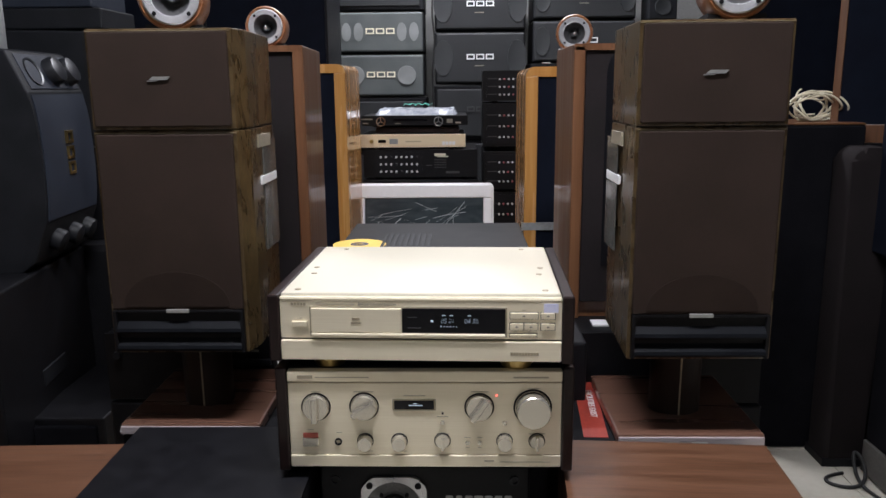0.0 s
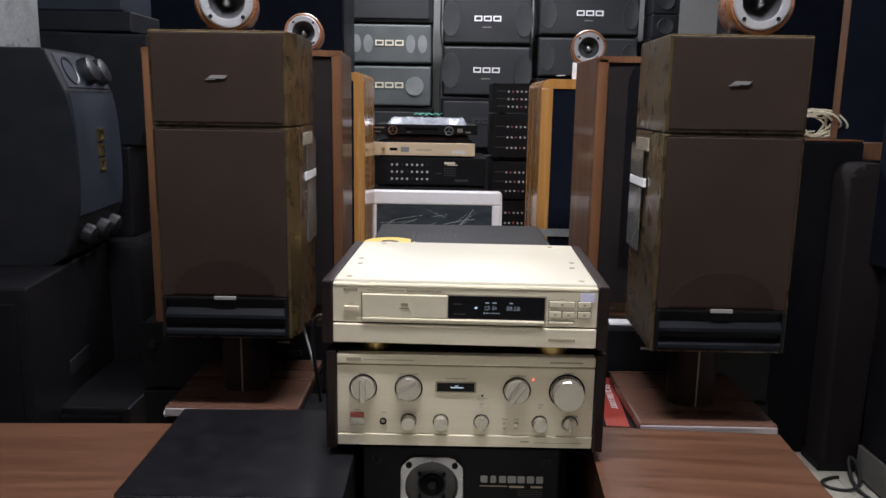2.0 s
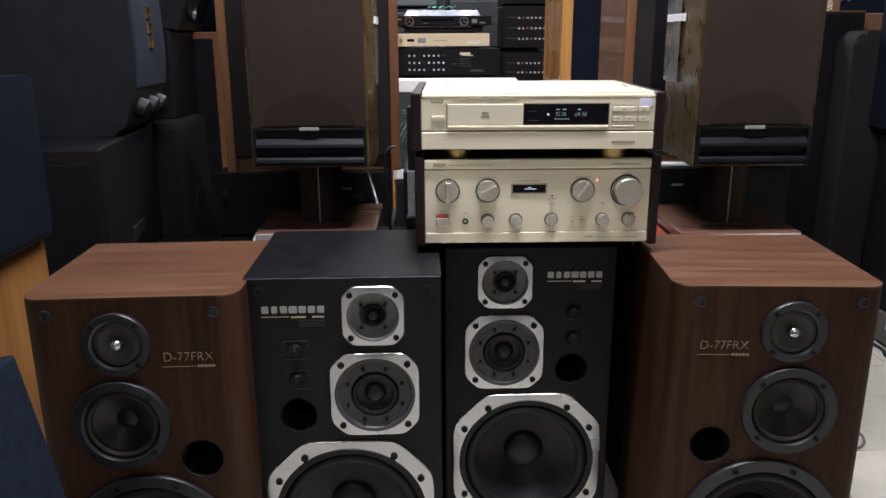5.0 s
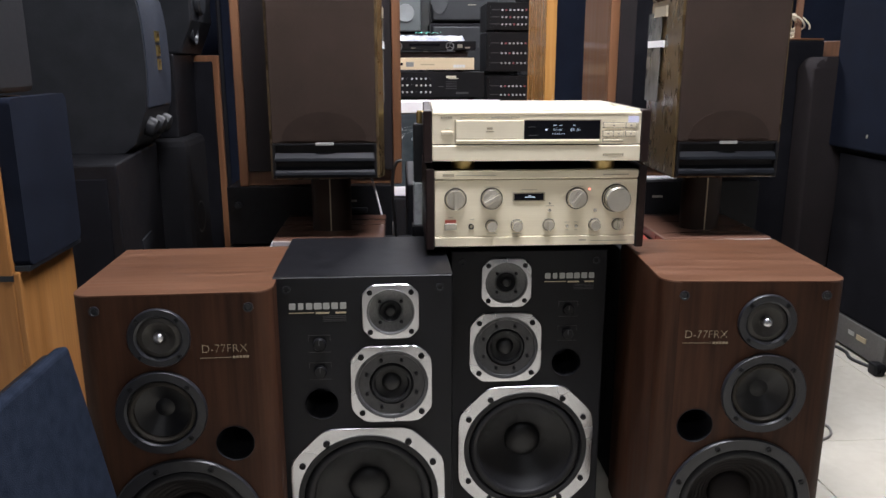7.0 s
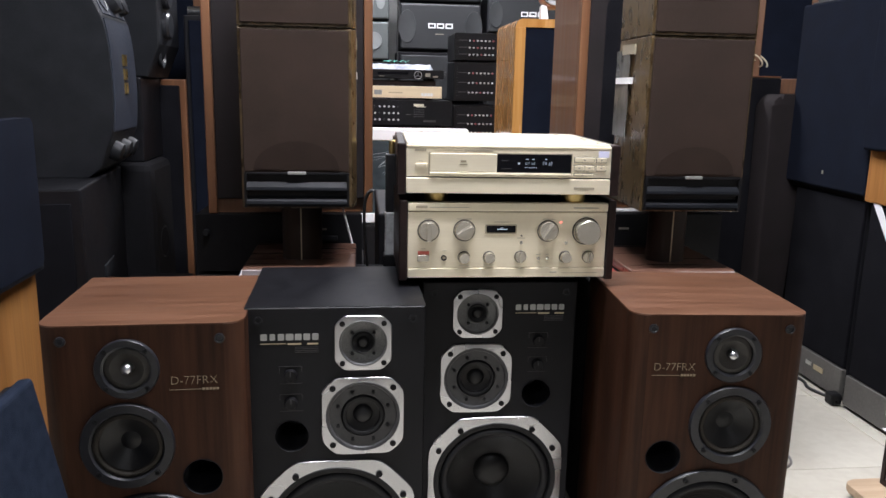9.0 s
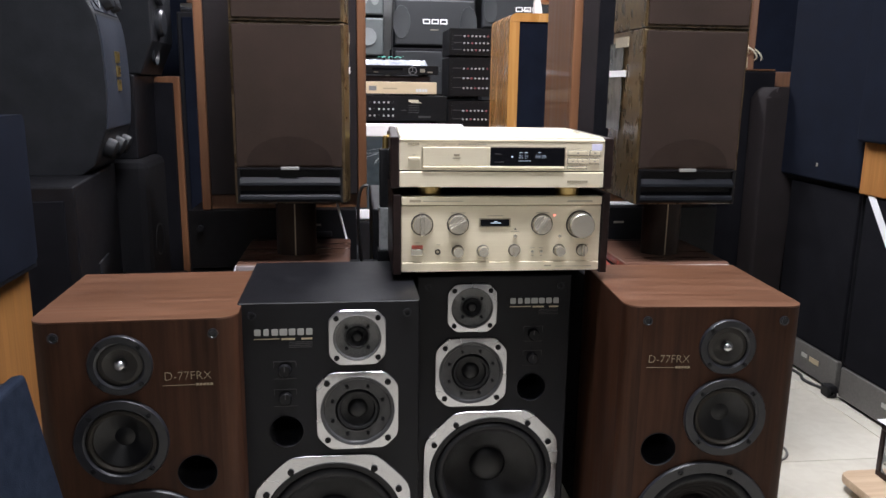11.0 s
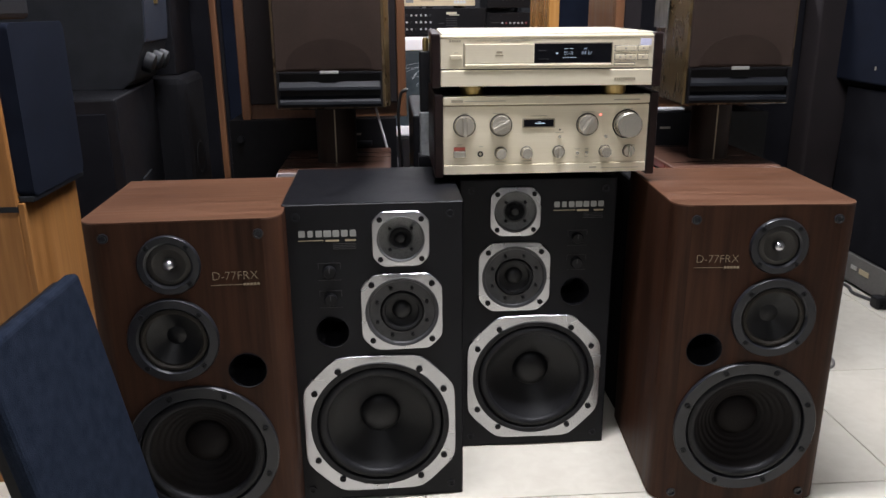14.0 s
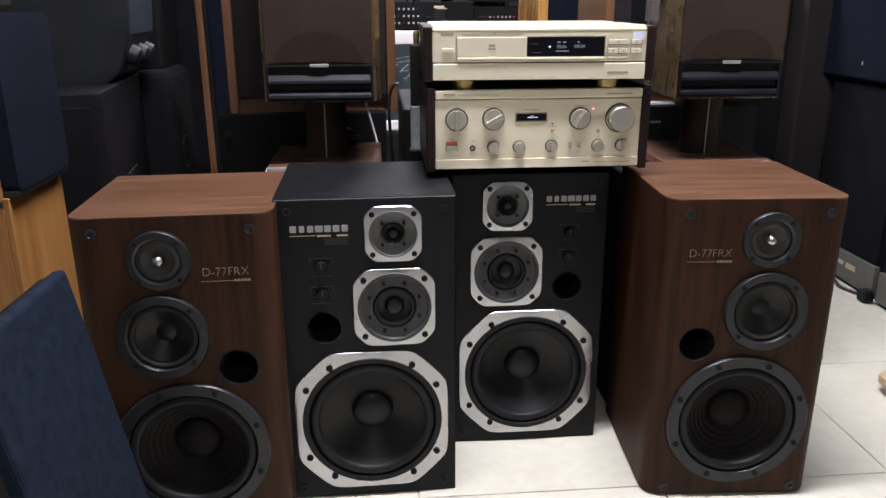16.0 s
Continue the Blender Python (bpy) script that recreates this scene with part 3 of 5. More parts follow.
part("groove", box(-0.216, 0.216, 0.003, 0.013, 0.161, 0.166), gold_dark, amp)
part("lower_strip", box(-0.217, 0.217, -0.002, 0.014, AZ, AZ + 0.0205, 0.002), gold_face, amp)
for sx in (-1, 1):
    part("side_panel", box(sx * 0.2265 - 0.009, sx * 0.2265 + 0.009, -0.004, 0.38, AZ - 0.006, 0.189, 0.003), ebony, amp, "dark lacquered wood side")
    for fy in (0.085, 0.33):
        part("foot", lathe([(0, 0.0), (0.022, 0.0), (0.025, 0.004), (0.025, AZ - 0.002), (0, AZ)], (sx * 0.155, fy, 0), 28, "z"), black_metal, amp, "round dark foot", True)
knob(amp, -0.1727, 0.123, 0.0205, 0.022, ridge=True, turn=0)
knob(amp, -0.096, 0.1235, 0.0205, 0.022, ridge=True, turn=62)
knob(amp, 0.0867, 0.1225, 0.0205, 0.022, ridge=True, turn=35)
knob(amp, 0.171, 0.122, 0.0265, 0.026)
for x in (-0.0956, -0.041, 0.127):
    knob(amp, x, 0.065, 0.0115, 0.017)
knob(amp, 0.028, 0.0655, 0.0115, 0.015, ridge=True, turn=0)
knob(amp, 0.1784, 0.065, 0.0115, 0.015, ridge=True, turn=0)
for x, z in ((0.0286, 0.097), (0.127, 0.096), (0.068, 0.062), (0.0875, 0.062)):
    part("push_button", lathe([(0.0036, 0), (0.0036, -0.003), (0, -0.0035)], (x, 0, z), 18), knob_metal, amp, "", True)
part("indicator", lathe([(0.0018, 0), (0.0018, -0.001), (0, -0.0015)], (0.0286, 0, 0.112), 14), black_metal, amp, "", True)
part("power_lamp", lathe([(0.0019, 0), (0.0019, -0.001), (0, -0.0016)], (0.114, 0, 0.142), 14), led_red, amp, "glowing red lamp", True)
part("display_bezel", box(-0.051, 0.018, -0.0012, 0.004, 0.1165, 0.1365, 0.001), gold_dark, amp)
part("display_window", box(-0.048, 0.015, -0.0022, 0.003, 0.119, 0.134, 0.0005), display_glass, amp, "black display window")
bars(amp, "display_mark", [(-0.025, -0.003, 0.1255, 0.1268), (-0.018, -0.012, 0.1285, 0.1298)], display_text, -0.0022)
sw = part("power_switch", box(-0.196, -0.170, -0.004, 0.004, 0.056, 0.071, 0.0015), knob_metal, amp, "metal rocker switch")
part("switch_light", box(-0.195, -0.171, -0.0035, 0.003, 0.0715, 0.0785, 0.0008), led_rocker, sw, "red lit bar")
part("headphone_jack", lathe([(0.006, 0), (0.006, -0.002), (0.0036, -0.002), (0.003, 0.006), (0, 0.006)], (-0.139, 0, 0.0635), 22), black_metal, amp, "", True)
bars(amp, "maker_badge", [(-0.2, -0.176, 0.1715, 0.177)], gold_dark, -0.0035)
bars(amp, "header_print", [(-0.172, -0.087, 0.173, 0.1743), (0.14, 0.195, 0.172, 0.1745)], print_faint, -0.0035)
bars(amp, "panel_print", [(x - w, x + w, z, z + 0.0012) for x, z, w in ((-0.173, 0.1475, 0.007), (-0.0965, 0.1475, 0.016), (-0.016, 0.141, 0.017), (0.0875, 0.1475, 0.014), (0.172, 0.153, 0.009),
      (-0.0947, 0.0765, 0.006), (-0.04, 0.0765, 0.006), (0.0286, 0.0765, 0.010), (0.127, 0.0765, 0.008), (0.1786, 0.0765, 0.013), (-0.183, 0.083, 0.005), (-0.1375, 0.0785, 0.004),
      (0.0286, 0.106, 0.009), (0.068, 0.07, 0.005), (0.0875, 0.07, 0.004), (0.068, 0.053, 0.003), (0.0875, 0.053, 0.003), (-0.0947, 0.0465, 0.011), (-0.04, 0.0465, 0.011))], print_faint, 0.0)
bars(amp, "lower_print", [(0.095, 0.11, AZ + 0.01, AZ + 0.0125), (0.12, 0.2, AZ + 0.009, AZ + 0.01)], print_faint, -0.002)
part("lid_slot", box(-0.2, 0.2, 0.03, 0.34, 0.181, 0.1835), black_paint, amp)

CZ = 0.859
player = thing("disc_player", pose(0.1014, 1.209, CZ, 0, 0, -1.8), "champagne gold disc player with dark wood sides on the amplifier", "disc player")
F0 = 0.009
part("chassis", box(-0.215, 0.215, 0.012, 0.352, F0, 0.105), black_metal, player)
part("lid", box(-0.2165, 0.2165, 0.006, 0.356, 0.1055, 0.1155, 0.004), gold_top, player, "pale champagne painted lid")
part("lid_edge", box(-0.217, 0.217, -0.001, 0.02, 0.1035, 0.1105, 0.003), gold_face, player)
part("upper_front", box(-0.217, 0.217, 0.0, 0.014, 0.044, 0.1035, 0.001), gold_face, player, "brushed champagne front")
part("front_gap", box(-0.216, 0.216, 0.004, 0.013, 0.0405, 0.0445), black_metal, player)
part("lower_front", box(-0.217, 0.217, -0.003, 0.014, F0, 0.0415, 0.002), gold_face, player, "brushed champagne lower front")
for sx in (-1, 1):
    part("side_panel", box(sx * 0.2265 - 0.009, sx * 0.2265 + 0.009, -0.004, 0.362, F0 - 0.003, 0.1135, 0.003), ebony, player, "dark lacquered wood side")
    for fy in (0.045, 0.31):
        part("foot", lathe([(0, -0.0115), (0.024, -0.0115), (0.026, -0.007), (0.026, F0), (0, F0)], (sx * 0.15, fy, 0), 28, "z"), brass, player, "brass-coloured foot", True)
    for fy, dx in ((0.025, 0.193), (0.13, 0.19), (0.175, 0.195), (0.33, 0.17)):
        part("lid_screw", lathe([(0.005, 0.1155), (0.005, 0.1165), (0.002, 0.1172), (0, 0.1168)], (sx * dx, fy, 0), 16, "z"), gold_dark, player, "", True)
part("tray_frame", box(-0.1705, 0.1335, -0.0008, 0.006, 0.0475, 0.0955, 0.0008), gold_dark, player)
tray = part("disc_tray", box(-0.168, -0.0275, -0.0045, 0.006, 0.0545, 0.093, 0.0015), gold_face, player, "closed champagne disc tray")
bars(tray, "tray_mark", [(-0.106, -0.09, 0.069, 0.0715), (-0.104, -0.092, 0.0745, 0.079)], gold_dark, -0.0045)
part("tray_lip", box(-0.168, 0.131, -0.006, 0.004, 0.0485, 0.0535, 0.0015), gold_face, player)
part("display_window", box(-0.0265, 0.131, -0.003, 0.004, 0.0545, 0.093, 0.0008), display_glass, player, "black display window")
letters("display_digits", "05 01", 0.0105, display_text, player, (0.043, -0.0034, 0.0735), stretch=0.85, shear=0.12, thin=0.034)
letters("display_digits", "04 30", 0.0105, display_text, player, (0.079, -0.0034, 0.0735), stretch=0.9, shear=0.12, thin=0.034)
bars(player, "display_mark", [(0.032 + i * 0.0048, 0.0335 + i * 0.0048, 0.0645, 0.066) for i in range(6)] + [(0.034, 0.04, 0.0822, 0.0832), (0.046, 0.052, 0.0822, 0.0832), (0.074, 0.079, 0.0822, 0.0832), (0.017, 0.021, 0.0722, 0.0752)], display_text, -0.003)
bars(player, "window_print", [(-0.018, -0.004, 0.079, 0.08), (-0.018, 0.002, 0.062, 0.063)], print_dim, -0.003)
part("power_button", box(-0.198, -0.174, -0.0035, 0.004, 0.0635, 0.0715, 0.0012), gold_face, player)
for x0, x1, z0, z1 in ((0.138, 0.18, 0.0775, 0.0875), (0.185, 0.206, 0.0775, 0.0875), (0.138, 0.1585, 0.06, 0.0705), (0.1595, 0.18, 0.06, 0.0705), (0.185, 0.206, 0.06, 0.0705), (0.138, 0.179, 0.0495, 0.0535)):
    part("button_well", box(x0 - 0.0008, x1 + 0.0008, -0.0004, 0.003, z0 - 0.0008, z1 + 0.0008), black_metal, player)
    b = part("push_button", box(x0, x1, -0.003, 0.004, z0, z1, 0.001), gold_face, player)
    if z1 > 0.06:
        bars(b, "button_mark", [((x0 + x1) / 2 - 0.002, (x0 + x1) / 2 + 0.002, (z0 + z1) / 2 - 0.001, (z0 + z1) / 2 + 0.001)], print_grey, -0.003)
letters("edition_script", "Special Limited Edition", 0.0065, print_grey, player, (-0.066, -0.0006, 0.0992), shear=0.25)
bars(player, "header_print", [(-0.16, -0.1, 0.0985, 0.0997), (-0.19, -0.182, 0.0755, 0.0767), (0.156, 0.162, 0.0905, 0.0915), (0.193, 0.199, 0.0905, 0.0915), (0.144, 0.149, 0.0562, 0.0572), (0.165, 0.17, 0.0562, 0.0572)], print_faint, 0.0)
bars(player, "maker_badge", [(-0.199 + i * 0.0048, -0.1952 + i * 0.0048, 0.0965, 0.101) for i in range(5)], gold_dark, 0.0)
bars(player, "model_print", [(0.139 + i * 0.0044, 0.1426 + i * 0.0044, 0.0195, 0.0245) for i in range(10)], gold_dark, -0.003)
part("price_sticker", box(0.189, 0.211, -0.0022, 0.0, 0.088, 0.1015), sticker_violet, player, "pale violet price sticker")


# ---- brown cloth speakers on pedestal stands ----
post_wood = surface("dark_post_wood", (0.014, 0.008, 0.005), (0.024, 0.013, 0.008), 3, V, (0.45, 0.55), fine=9, spec=0.3)


fin_black = surface("fin_plastic", (0.003, 0.0035, 0.005), (0.005, 0.006, 0.008), 20, (1, 1, 1), (0.45, 0.55), spec=0.12)
clear_strip = surface("grey_plastic_strip", (0.07, 0.07, 0.065), (0.13, 0.13, 0.12), 9, (1, 1, 0.5), (0.12, 0.25), fine=60)
label_beige = surface("beige_label", (0.26, 0.23, 0.17), (0.34, 0.3, 0.23), 30, (1, 1, 1), (0.5, 0.7))
# pinkish gleam of the metal edging is put into its base colour
edge_gleam = surface("edge_strip_gleam", (0.42, 0.36, 0.36), (0.55, 0.48, 0.48), 3, H, (0.2, 0.3), metal=0.35, fine=9)


def stand_speaker(x, y, zb, side, group):
    """Lower and upper brown speakers on a pedestal; side is the outer side, -1 or 1."""
    # dark box under the stand
    low = thing("support_cabinet", pose(x, y + 0.008, 0), "black carpeted cabinet under a speaker stand", "cabinet", "support cabinets")
    part("body", box(-0.135, 0.135, 0, 0.298, 0.012, 0.631, 0.006), carpet_black, low)
    for sx in (-1, 1):
        for fy in (0.04, 0.26):
            part("foot", lathe([(0, 0), (0.018, 0), (0.02, 0.012), (0, 0.012)], (sx * 0.1, fy, 0), 14, "z"), rubber, low, "", True)
    st = thing("speaker_stand", pose(x, y + 0.004, 0.631), "walnut pedestal stand with bright front edge and wooden post", "speaker stand", "speaker stands")
    part("base_plate", box(-0.135, 0.135, 0.0, 0.3, 0.0, 0.022, 0.004), plate_wood, st, "glossy walnut base plate")
    part("edge_strip", box(-0.134, 0.134, -0.0025, 0.004, 0.001, 0.018, 0.002), edge_gleam, st, "metal edging with its gleam put into the pale colour")
    part("edge_badge", box(0.0, 0.03, -0.0035, -0.001, 0.002, 0.008), print_silver, st)
    ol = [(0.05 * math.cos(a), 0.125 + 0.038 * math.sin(a)) for a in np.linspace(0, 2 * math.pi, 25)[:-1]]
    part("post", prism(ol, 0.022, zb - 0.631 - 0.004, "z"), post_wood, st, "oval wooden post", True)
    part("post_seam", box(-0.0015, 0.0015, 0.0855, 0.089, 0.022, zb - 0.631 - 0.004), gold_dark, st)
    part("top_plate", box(-0.1, 0.1, 0.03, 0.2, zb - 0.631 - 0.006, zb - 0.631, 0.002), black_metal, st)
    plan = [(-0.127, 0.0), (0.127, 0.0)]
    plan = plan + ([(0.205, 0.19), (0.19, 0.24), (-0.12, 0.24)] if side > 0 else [(0.138, 0.05), (0.133, 0.24), (-0.13, 0.24), (-0.134, 0.05)])
    for name, z0, z1, lab in (("bass_speaker", zb, zb + 0.412, "brown cloth speaker with slotted base and burl sides"),
                              ("top_speaker", zb + 0.4135, zb + 0.587, "brown cloth front speaker with burl sides stacked on another")):
        sp = thing(name, pose(x, y, z0), lab, "loudspeaker", group)
        hh = z1 - z0
        big = name == "bass_speaker"
        part("cabinet", prism(plan, 0.0, hh, "z", bevel=0.003), burl, sp, "glossy lacquered burl sides")
        g0 = 0.086 if big else 0.006
        part("grille", prism(rounded(-0.121, 0.121, g0, hh - 0.006, 0.004, 3), -0.008, 0.002, "y", bevel=0.002), cloth_brown, sp, "brown woven grille cloth")
        part("gold_line", box(-0.1262, 0.1262, -0.0012, 0.001, hh - 0.0045, hh - 0.0035), gold_dark, sp)
        if big:
            arch = [(0.098 * math.cos(a), g0 + 0.006 + 0.066 * math.sin(a)) for a in np.linspace(0, math.pi, 25)]
            part("driver_opening", prism(arch, -0.0092, -0.006, "y"), cloth_arch, sp, "dark round driver seen through the cloth")
            part("slot_box", box(-0.118, 0.118, -0.002, 0.004, 0.004, 0.082), black_metal, sp, "black slotted vent")
            for z in (0.012, 0.045):
                fin = prism([(-0.014, z), (-0.012, z + 0.006), (0.0, z + 0.021), (0.001, z + 0.021), (0.001, z - 0.004), (-0.013, z - 0.004)], -0.116, 0.116, "x")
                part("fin", fin, fin_black, sp, "sloped black plastic fin")
            for sx in (-1, 1):
                part("slot_cheek", box(sx * 0.118 - 0.003, sx * 0.118 + 0.003, -0.011, 0.003, 0.004, 0.084), black_metal, sp)
            part("slot_top", box(-0.12, 0.12, -0.008, 0.003, 0.08, 0.0855, 0.001), black_metal, sp)
            # plastic strip and paper labels on the inner side
            a = -side * 0.1275 if side > 0 else 0.1375
            lo, hi = (a - 0.0022, a + 0.0005) if side > 0 else (a - 0.0025, a + 0.0014)
            part("plastic_strip", box(lo + 0.0004, hi - 0.0004, 0.135, 0.232, 0.17, 0.385), clear_strip, sp, "hanging grey plastic strip")
            part("paper_label", box(lo - 0.0006, hi + 0.0006, 0.1, 0.19, 0.374, 0.398), label_beige, sp, "beige paper label")
            part("paper_label", box(lo - 0.0012, hi + 0.0012, 0.11, 0.225, 0.302, 0.318), paper_white, sp, "white paper label")
            part("badge", box(-0.021, 0.021, -0.0115, -0.007, 0.0805, 0.0875, 0.001), print_silver, sp, "small silver badge")
        else:
            bx = 0.001
            part("badge", prism([(bx - 0.018, 0.0862), (bx + 0.013, 0.0862), (bx + 0.019, 0.0922), (bx - 0.011, 0.0922)], -0.0105, -0.007, "y"), print_silver, sp, "slanted silver badge")
            part("badge_line", prism([(bx - 0.022, 0.084), (bx - 0.004, 0.084), (bx - 0.003, 0.0852), (bx - 0.0215, 0.0852)], -0.0102, -0.007, "y"), print_silver, sp)


stand_speaker(-0.357, 1.44, 0.799, -1, "brown cloth speakers")
stand_speaker(0.588, 1.397, 0.801, 1, "brown cloth speakers")


def horn_pod(x, y, z, turn, size=1.0, lift=0.0):
    """A horn tweeter in a walnut barrel lying on its side, on a small wedge."""
    pod = thing("horn_tweeter", pose(x, y, z, 0, 0, turn) @ Matrix.Scale(size, 4), "chrome horn tweeter in a walnut barrel", "tweeter", "horn tweeters")
    R = 0.06
    c = (0, 0, R + 0.004 + lift)
    part("barrel", lathe([(0.05, 0.002), (0.056, -0.002), (R, 0.004), (R, 0.1), (0.055, 0.112), (0, 0.114)], c, 48), walnut_barrel, pod, "walnut barrel", True)
    f = part("horn_flange", lathe([(0.051, 0.004), (0.051, -0.005), (0.048, -0.007), (0.036, -0.006), (0.034, -0.003)], c, 48), flange_silver, pod, "chrome ring", True)
    part("horn", lathe([(0.0345, -0.003), (0.03, 0.006), (0.022, 0.02), (0.017, 0.03), (0.014, 0.032)], c, 40), face_grey, pod, "dark grey flared horn", True)
    part("phase_plug", lathe([(0.014, 0.032), (0.011, 0.016), (0.006, 0.004), (0, 0.0)], c, 24), chrome, pod, "", True)
    for px, pz in ring_pts(0, c[2], 0.043, 4, 45):
        part("screw", lathe([(0.004, -0.006), (0.004, -0.0085), (0, -0.0085)], (px, 0, pz), 10), black_metal, f)
    for sx in (-1, 1):
        part("cradle", prism([(sx * 0.02, 0), (sx * 0.05, 0), (sx * 0.05, 0.016 + lift), (sx * 0.03, 0.013 + lift)], 0.01, 0.1, "y"), white_plastic if lift else rubber, pod)


horn_pod(-0.3652, 1.5425, 1.3853, 12)
horn_pod(0.6502, 1.4859, 1.39, -8)
horn_pod(-0.288, 1.93, 1.3745, 6, 0.78)
horn_pod(0.528, 2.6085, 1.3443, -8, 0.97, 0.042)


# ---- equipment behind: racks and stacked units ----
def unit(name, x0, x1, y0, y1, z0, z1, mat, label, category="amplifier", group="", face=None, grow=1.0):
    """A rack-width unit: case, front plate and feet. grow: size of the details against a 0.37 m unit."""
    u = thing(name, pose((x0 + x1) / 2, y0, z0) @ Matrix.Scale(grow, 4), label, category, group)
    w, d, h = (x1 - x0) / 2 / grow, (y1 - y0) / grow, (z1 - z0) / grow
    ft = min(0.008, h * 0.15)
    part("case", box(-w + 0.004, w - 0.004, 0.008, d, ft, h, 0.002), black_metal, u)
    part("front_plate", box(-w, w, 0.0, 0.008, ft, h, 0.0015), face or mat, u)
    for sx in (-1, 1):
        for fy in (0.04, d - 0.04):
            part("foot", lathe([(0, 0), (0.014, 0), (0.015, ft), (0, ft)], (sx * (w - 0.05), fy, 0), 12, "z"), rubber, u)
    return u, w, h


def cabinet(name, x0, x1, y0, y1, z0, z1, mat, label, category="cabinet", bevel=0.006, grille=None, inset=0.02, group="", proud=0.012, depth_dir="front"):
    """A box cabinet with a cloth panel set on its front (or right or left side)."""
    cx, cy = (x0 + x1) / 2, (y0 + y1) / 2
    c = thing(name, pose(cx, cy, z0), label, category, group)
    w, d, h = (x1 - x0) / 2, (y1 - y0) / 2, z1 - z0
    part("body", box(-w, w, -d, d, 0, h, bevel), mat, c)
    if grille:
        if depth_dir == "front":
            g = box(-w + inset, w - inset, -d - proud, -d + 0.004, inset, h - inset, 0.005)
        elif depth_dir == "left":
            g = box(-w - proud, -w + 0.004, -d + inset, d - inset, inset, h - inset, 0.005)
        else:
            g = box(w - 0.004, w + proud, -d + inset, d - inset, inset, h - inset, 0.005)
        part("grille", g, grille, c, "stretched cloth grille")
    return c


def knob_grid(u, x0, z0, cols, rows, dx, dz, r, mats):
    for i in range(cols):
        for j in range(rows):
            part("knob", lathe([(r, 0), (r * 0.9, -0.012), (0, -0.013)], (x0 + i * dx, 0, z0 + j * dz), 10), mats[(i + j) % len(mats)], u)


knob_white = material("white_knob", (0.6, 0.6, 0.6), 0.4)[0]
knob_red = material("red_knob", (0.35, 0.08, 0.09), 0.4)[0]

# black boxes beside and behind the stands
u, w, h = unit("power_amplifier", -0.662, -0.205, 1.762, 2.09, 0.561, 0.731, black_metal, "black power amplifier behind the speaker stand")
part("knob", lathe([(0.009, 0), (0.009, -0.014), (0, -0.015)], (-w + 0.03, 0, h - 0.05), 18), plastic_dark, u, "", True)
part("handle", box(0.06, 0.16, -0.012, 0.0, h - 0.075, h - 0.06, 0.003), plastic_dark, u)
bars(u, "print", [(0.1, 0.13, h - 0.045, h - 0.039)], print_grey, 0.0)
cabinet("equipment_rack", -0.667, -0.2, 1.765, 2.1, 0.0, 0.561, black_paint, "black equipment rack under an amplifier", "rack")
u, w, h = unit("power_amplifier", 0.425, 0.845, 1.742, 2.18, 0.561, 0.7375, black_metal, "black power amplifier behind the speaker stand")
bars(u, "print", [(-0.1, -0.07, h - 0.045, h - 0.039)], print_grey, 0.0)
cabinet("equipment_rack", 0.425, 0.855, 1.745, 2.19, 0.0, 0.561, black_paint, "black equipment rack under an amplifier", "rack")
tagged(finish("paper_slip", box(0.47, 0.62, 1.79, 1.83, 0.7376, 0.742), paper_white), "white paper slip lying on a black amplifier", "paper")
cabinet("equipment_rack", -0.1634, 0.4288, 1.6147, 2.0962, 0.0, 0.7581, black_paint, "black equipment rack behind the disc player", "rack")
u, w, h = unit("receiver", -0.111, 0.3205, 1.6483, 2.0637, 0.7579, 0.9342, fin_black, "black vented receiver behind the disc player")
for i in range(9):
    part("vent_slat", box(-0.12 + i * 0.013, -0.113 + i * 0.013, 0.08, 0.26, h - 0.0008, h + 0.0016), plastic_dark, u)
disc = thing("compact_disc", pose(-0.0648, 1.7833, 0.9342), "yellow printed compact disc lying on a black receiver", "disc")
part("disc_body", lathe([(0.0075, 0.0), (0.06, 0.0), (0.06, 0.0014), (0.0075, 0.0014), (0.0075, 0.0)], (0, 0, 0), 48, "z"), disc_yellow, disc, "yellow printed face", True)
part("hub", lathe([(0.0076, 0.0016), (0.021, 0.0016), (0.021, 0.0019), (0.0076, 0.0019)], (0, 0, 0), 32, "z"), silver, disc, "clear silvery hub", True)

# white-framed monitor leaning back
mon = thing("monitor", pose(0.0151, 3.1662, 0.4582, -8, 0, 0) @ Matrix.Scale(1.5, 4), "white framed monitor with creased film on its screen", "monitor")
for dims in (((-0.188, 0.188, 0.255, 0.292)), ((-0.188, 0.188, 0.0, 0.03)), ((-0.188, -0.163, 0.03, 0.255)), ((0.163, 0.188, 0.03, 0.255))):
    part("frame", box(dims[0], dims[1], 0, 0.03, dims[2], dims[3], 0.004), white_plastic, mon, "white plastic frame")
part("frame_rim", prism(rounded(-0.192, 0.192, -0.004, 0.296, 0.014), 0.012, 0.03, "y"), white_plastic, mon)
part("screen", box(-0.164, 0.164, 0.006, 0.013, 0.029, 0.256), screen_film, mon, "dark screen under protective film")
random.seed(4)
for i in range(26):
    x, z = random.uniform(-0.13, 0.14), random.uniform(0.17, 0.245)
    a, ln = radians(random.gauss(205, 22)), random.uniform(0.02, 0.1)
    pts = [(max(-0.158, x + ln * k * math.cos(a)), 0.0055, min(0.25, max(0.06, z + ln * k * math.sin(a) + 0.003 * math.sin(k * 3 + i)))) for k in np.linspace(0, 1, 5)]
    cable("film_crease", pts, random.uniform(0.0002, 0.00055), film_crease, "", mon)
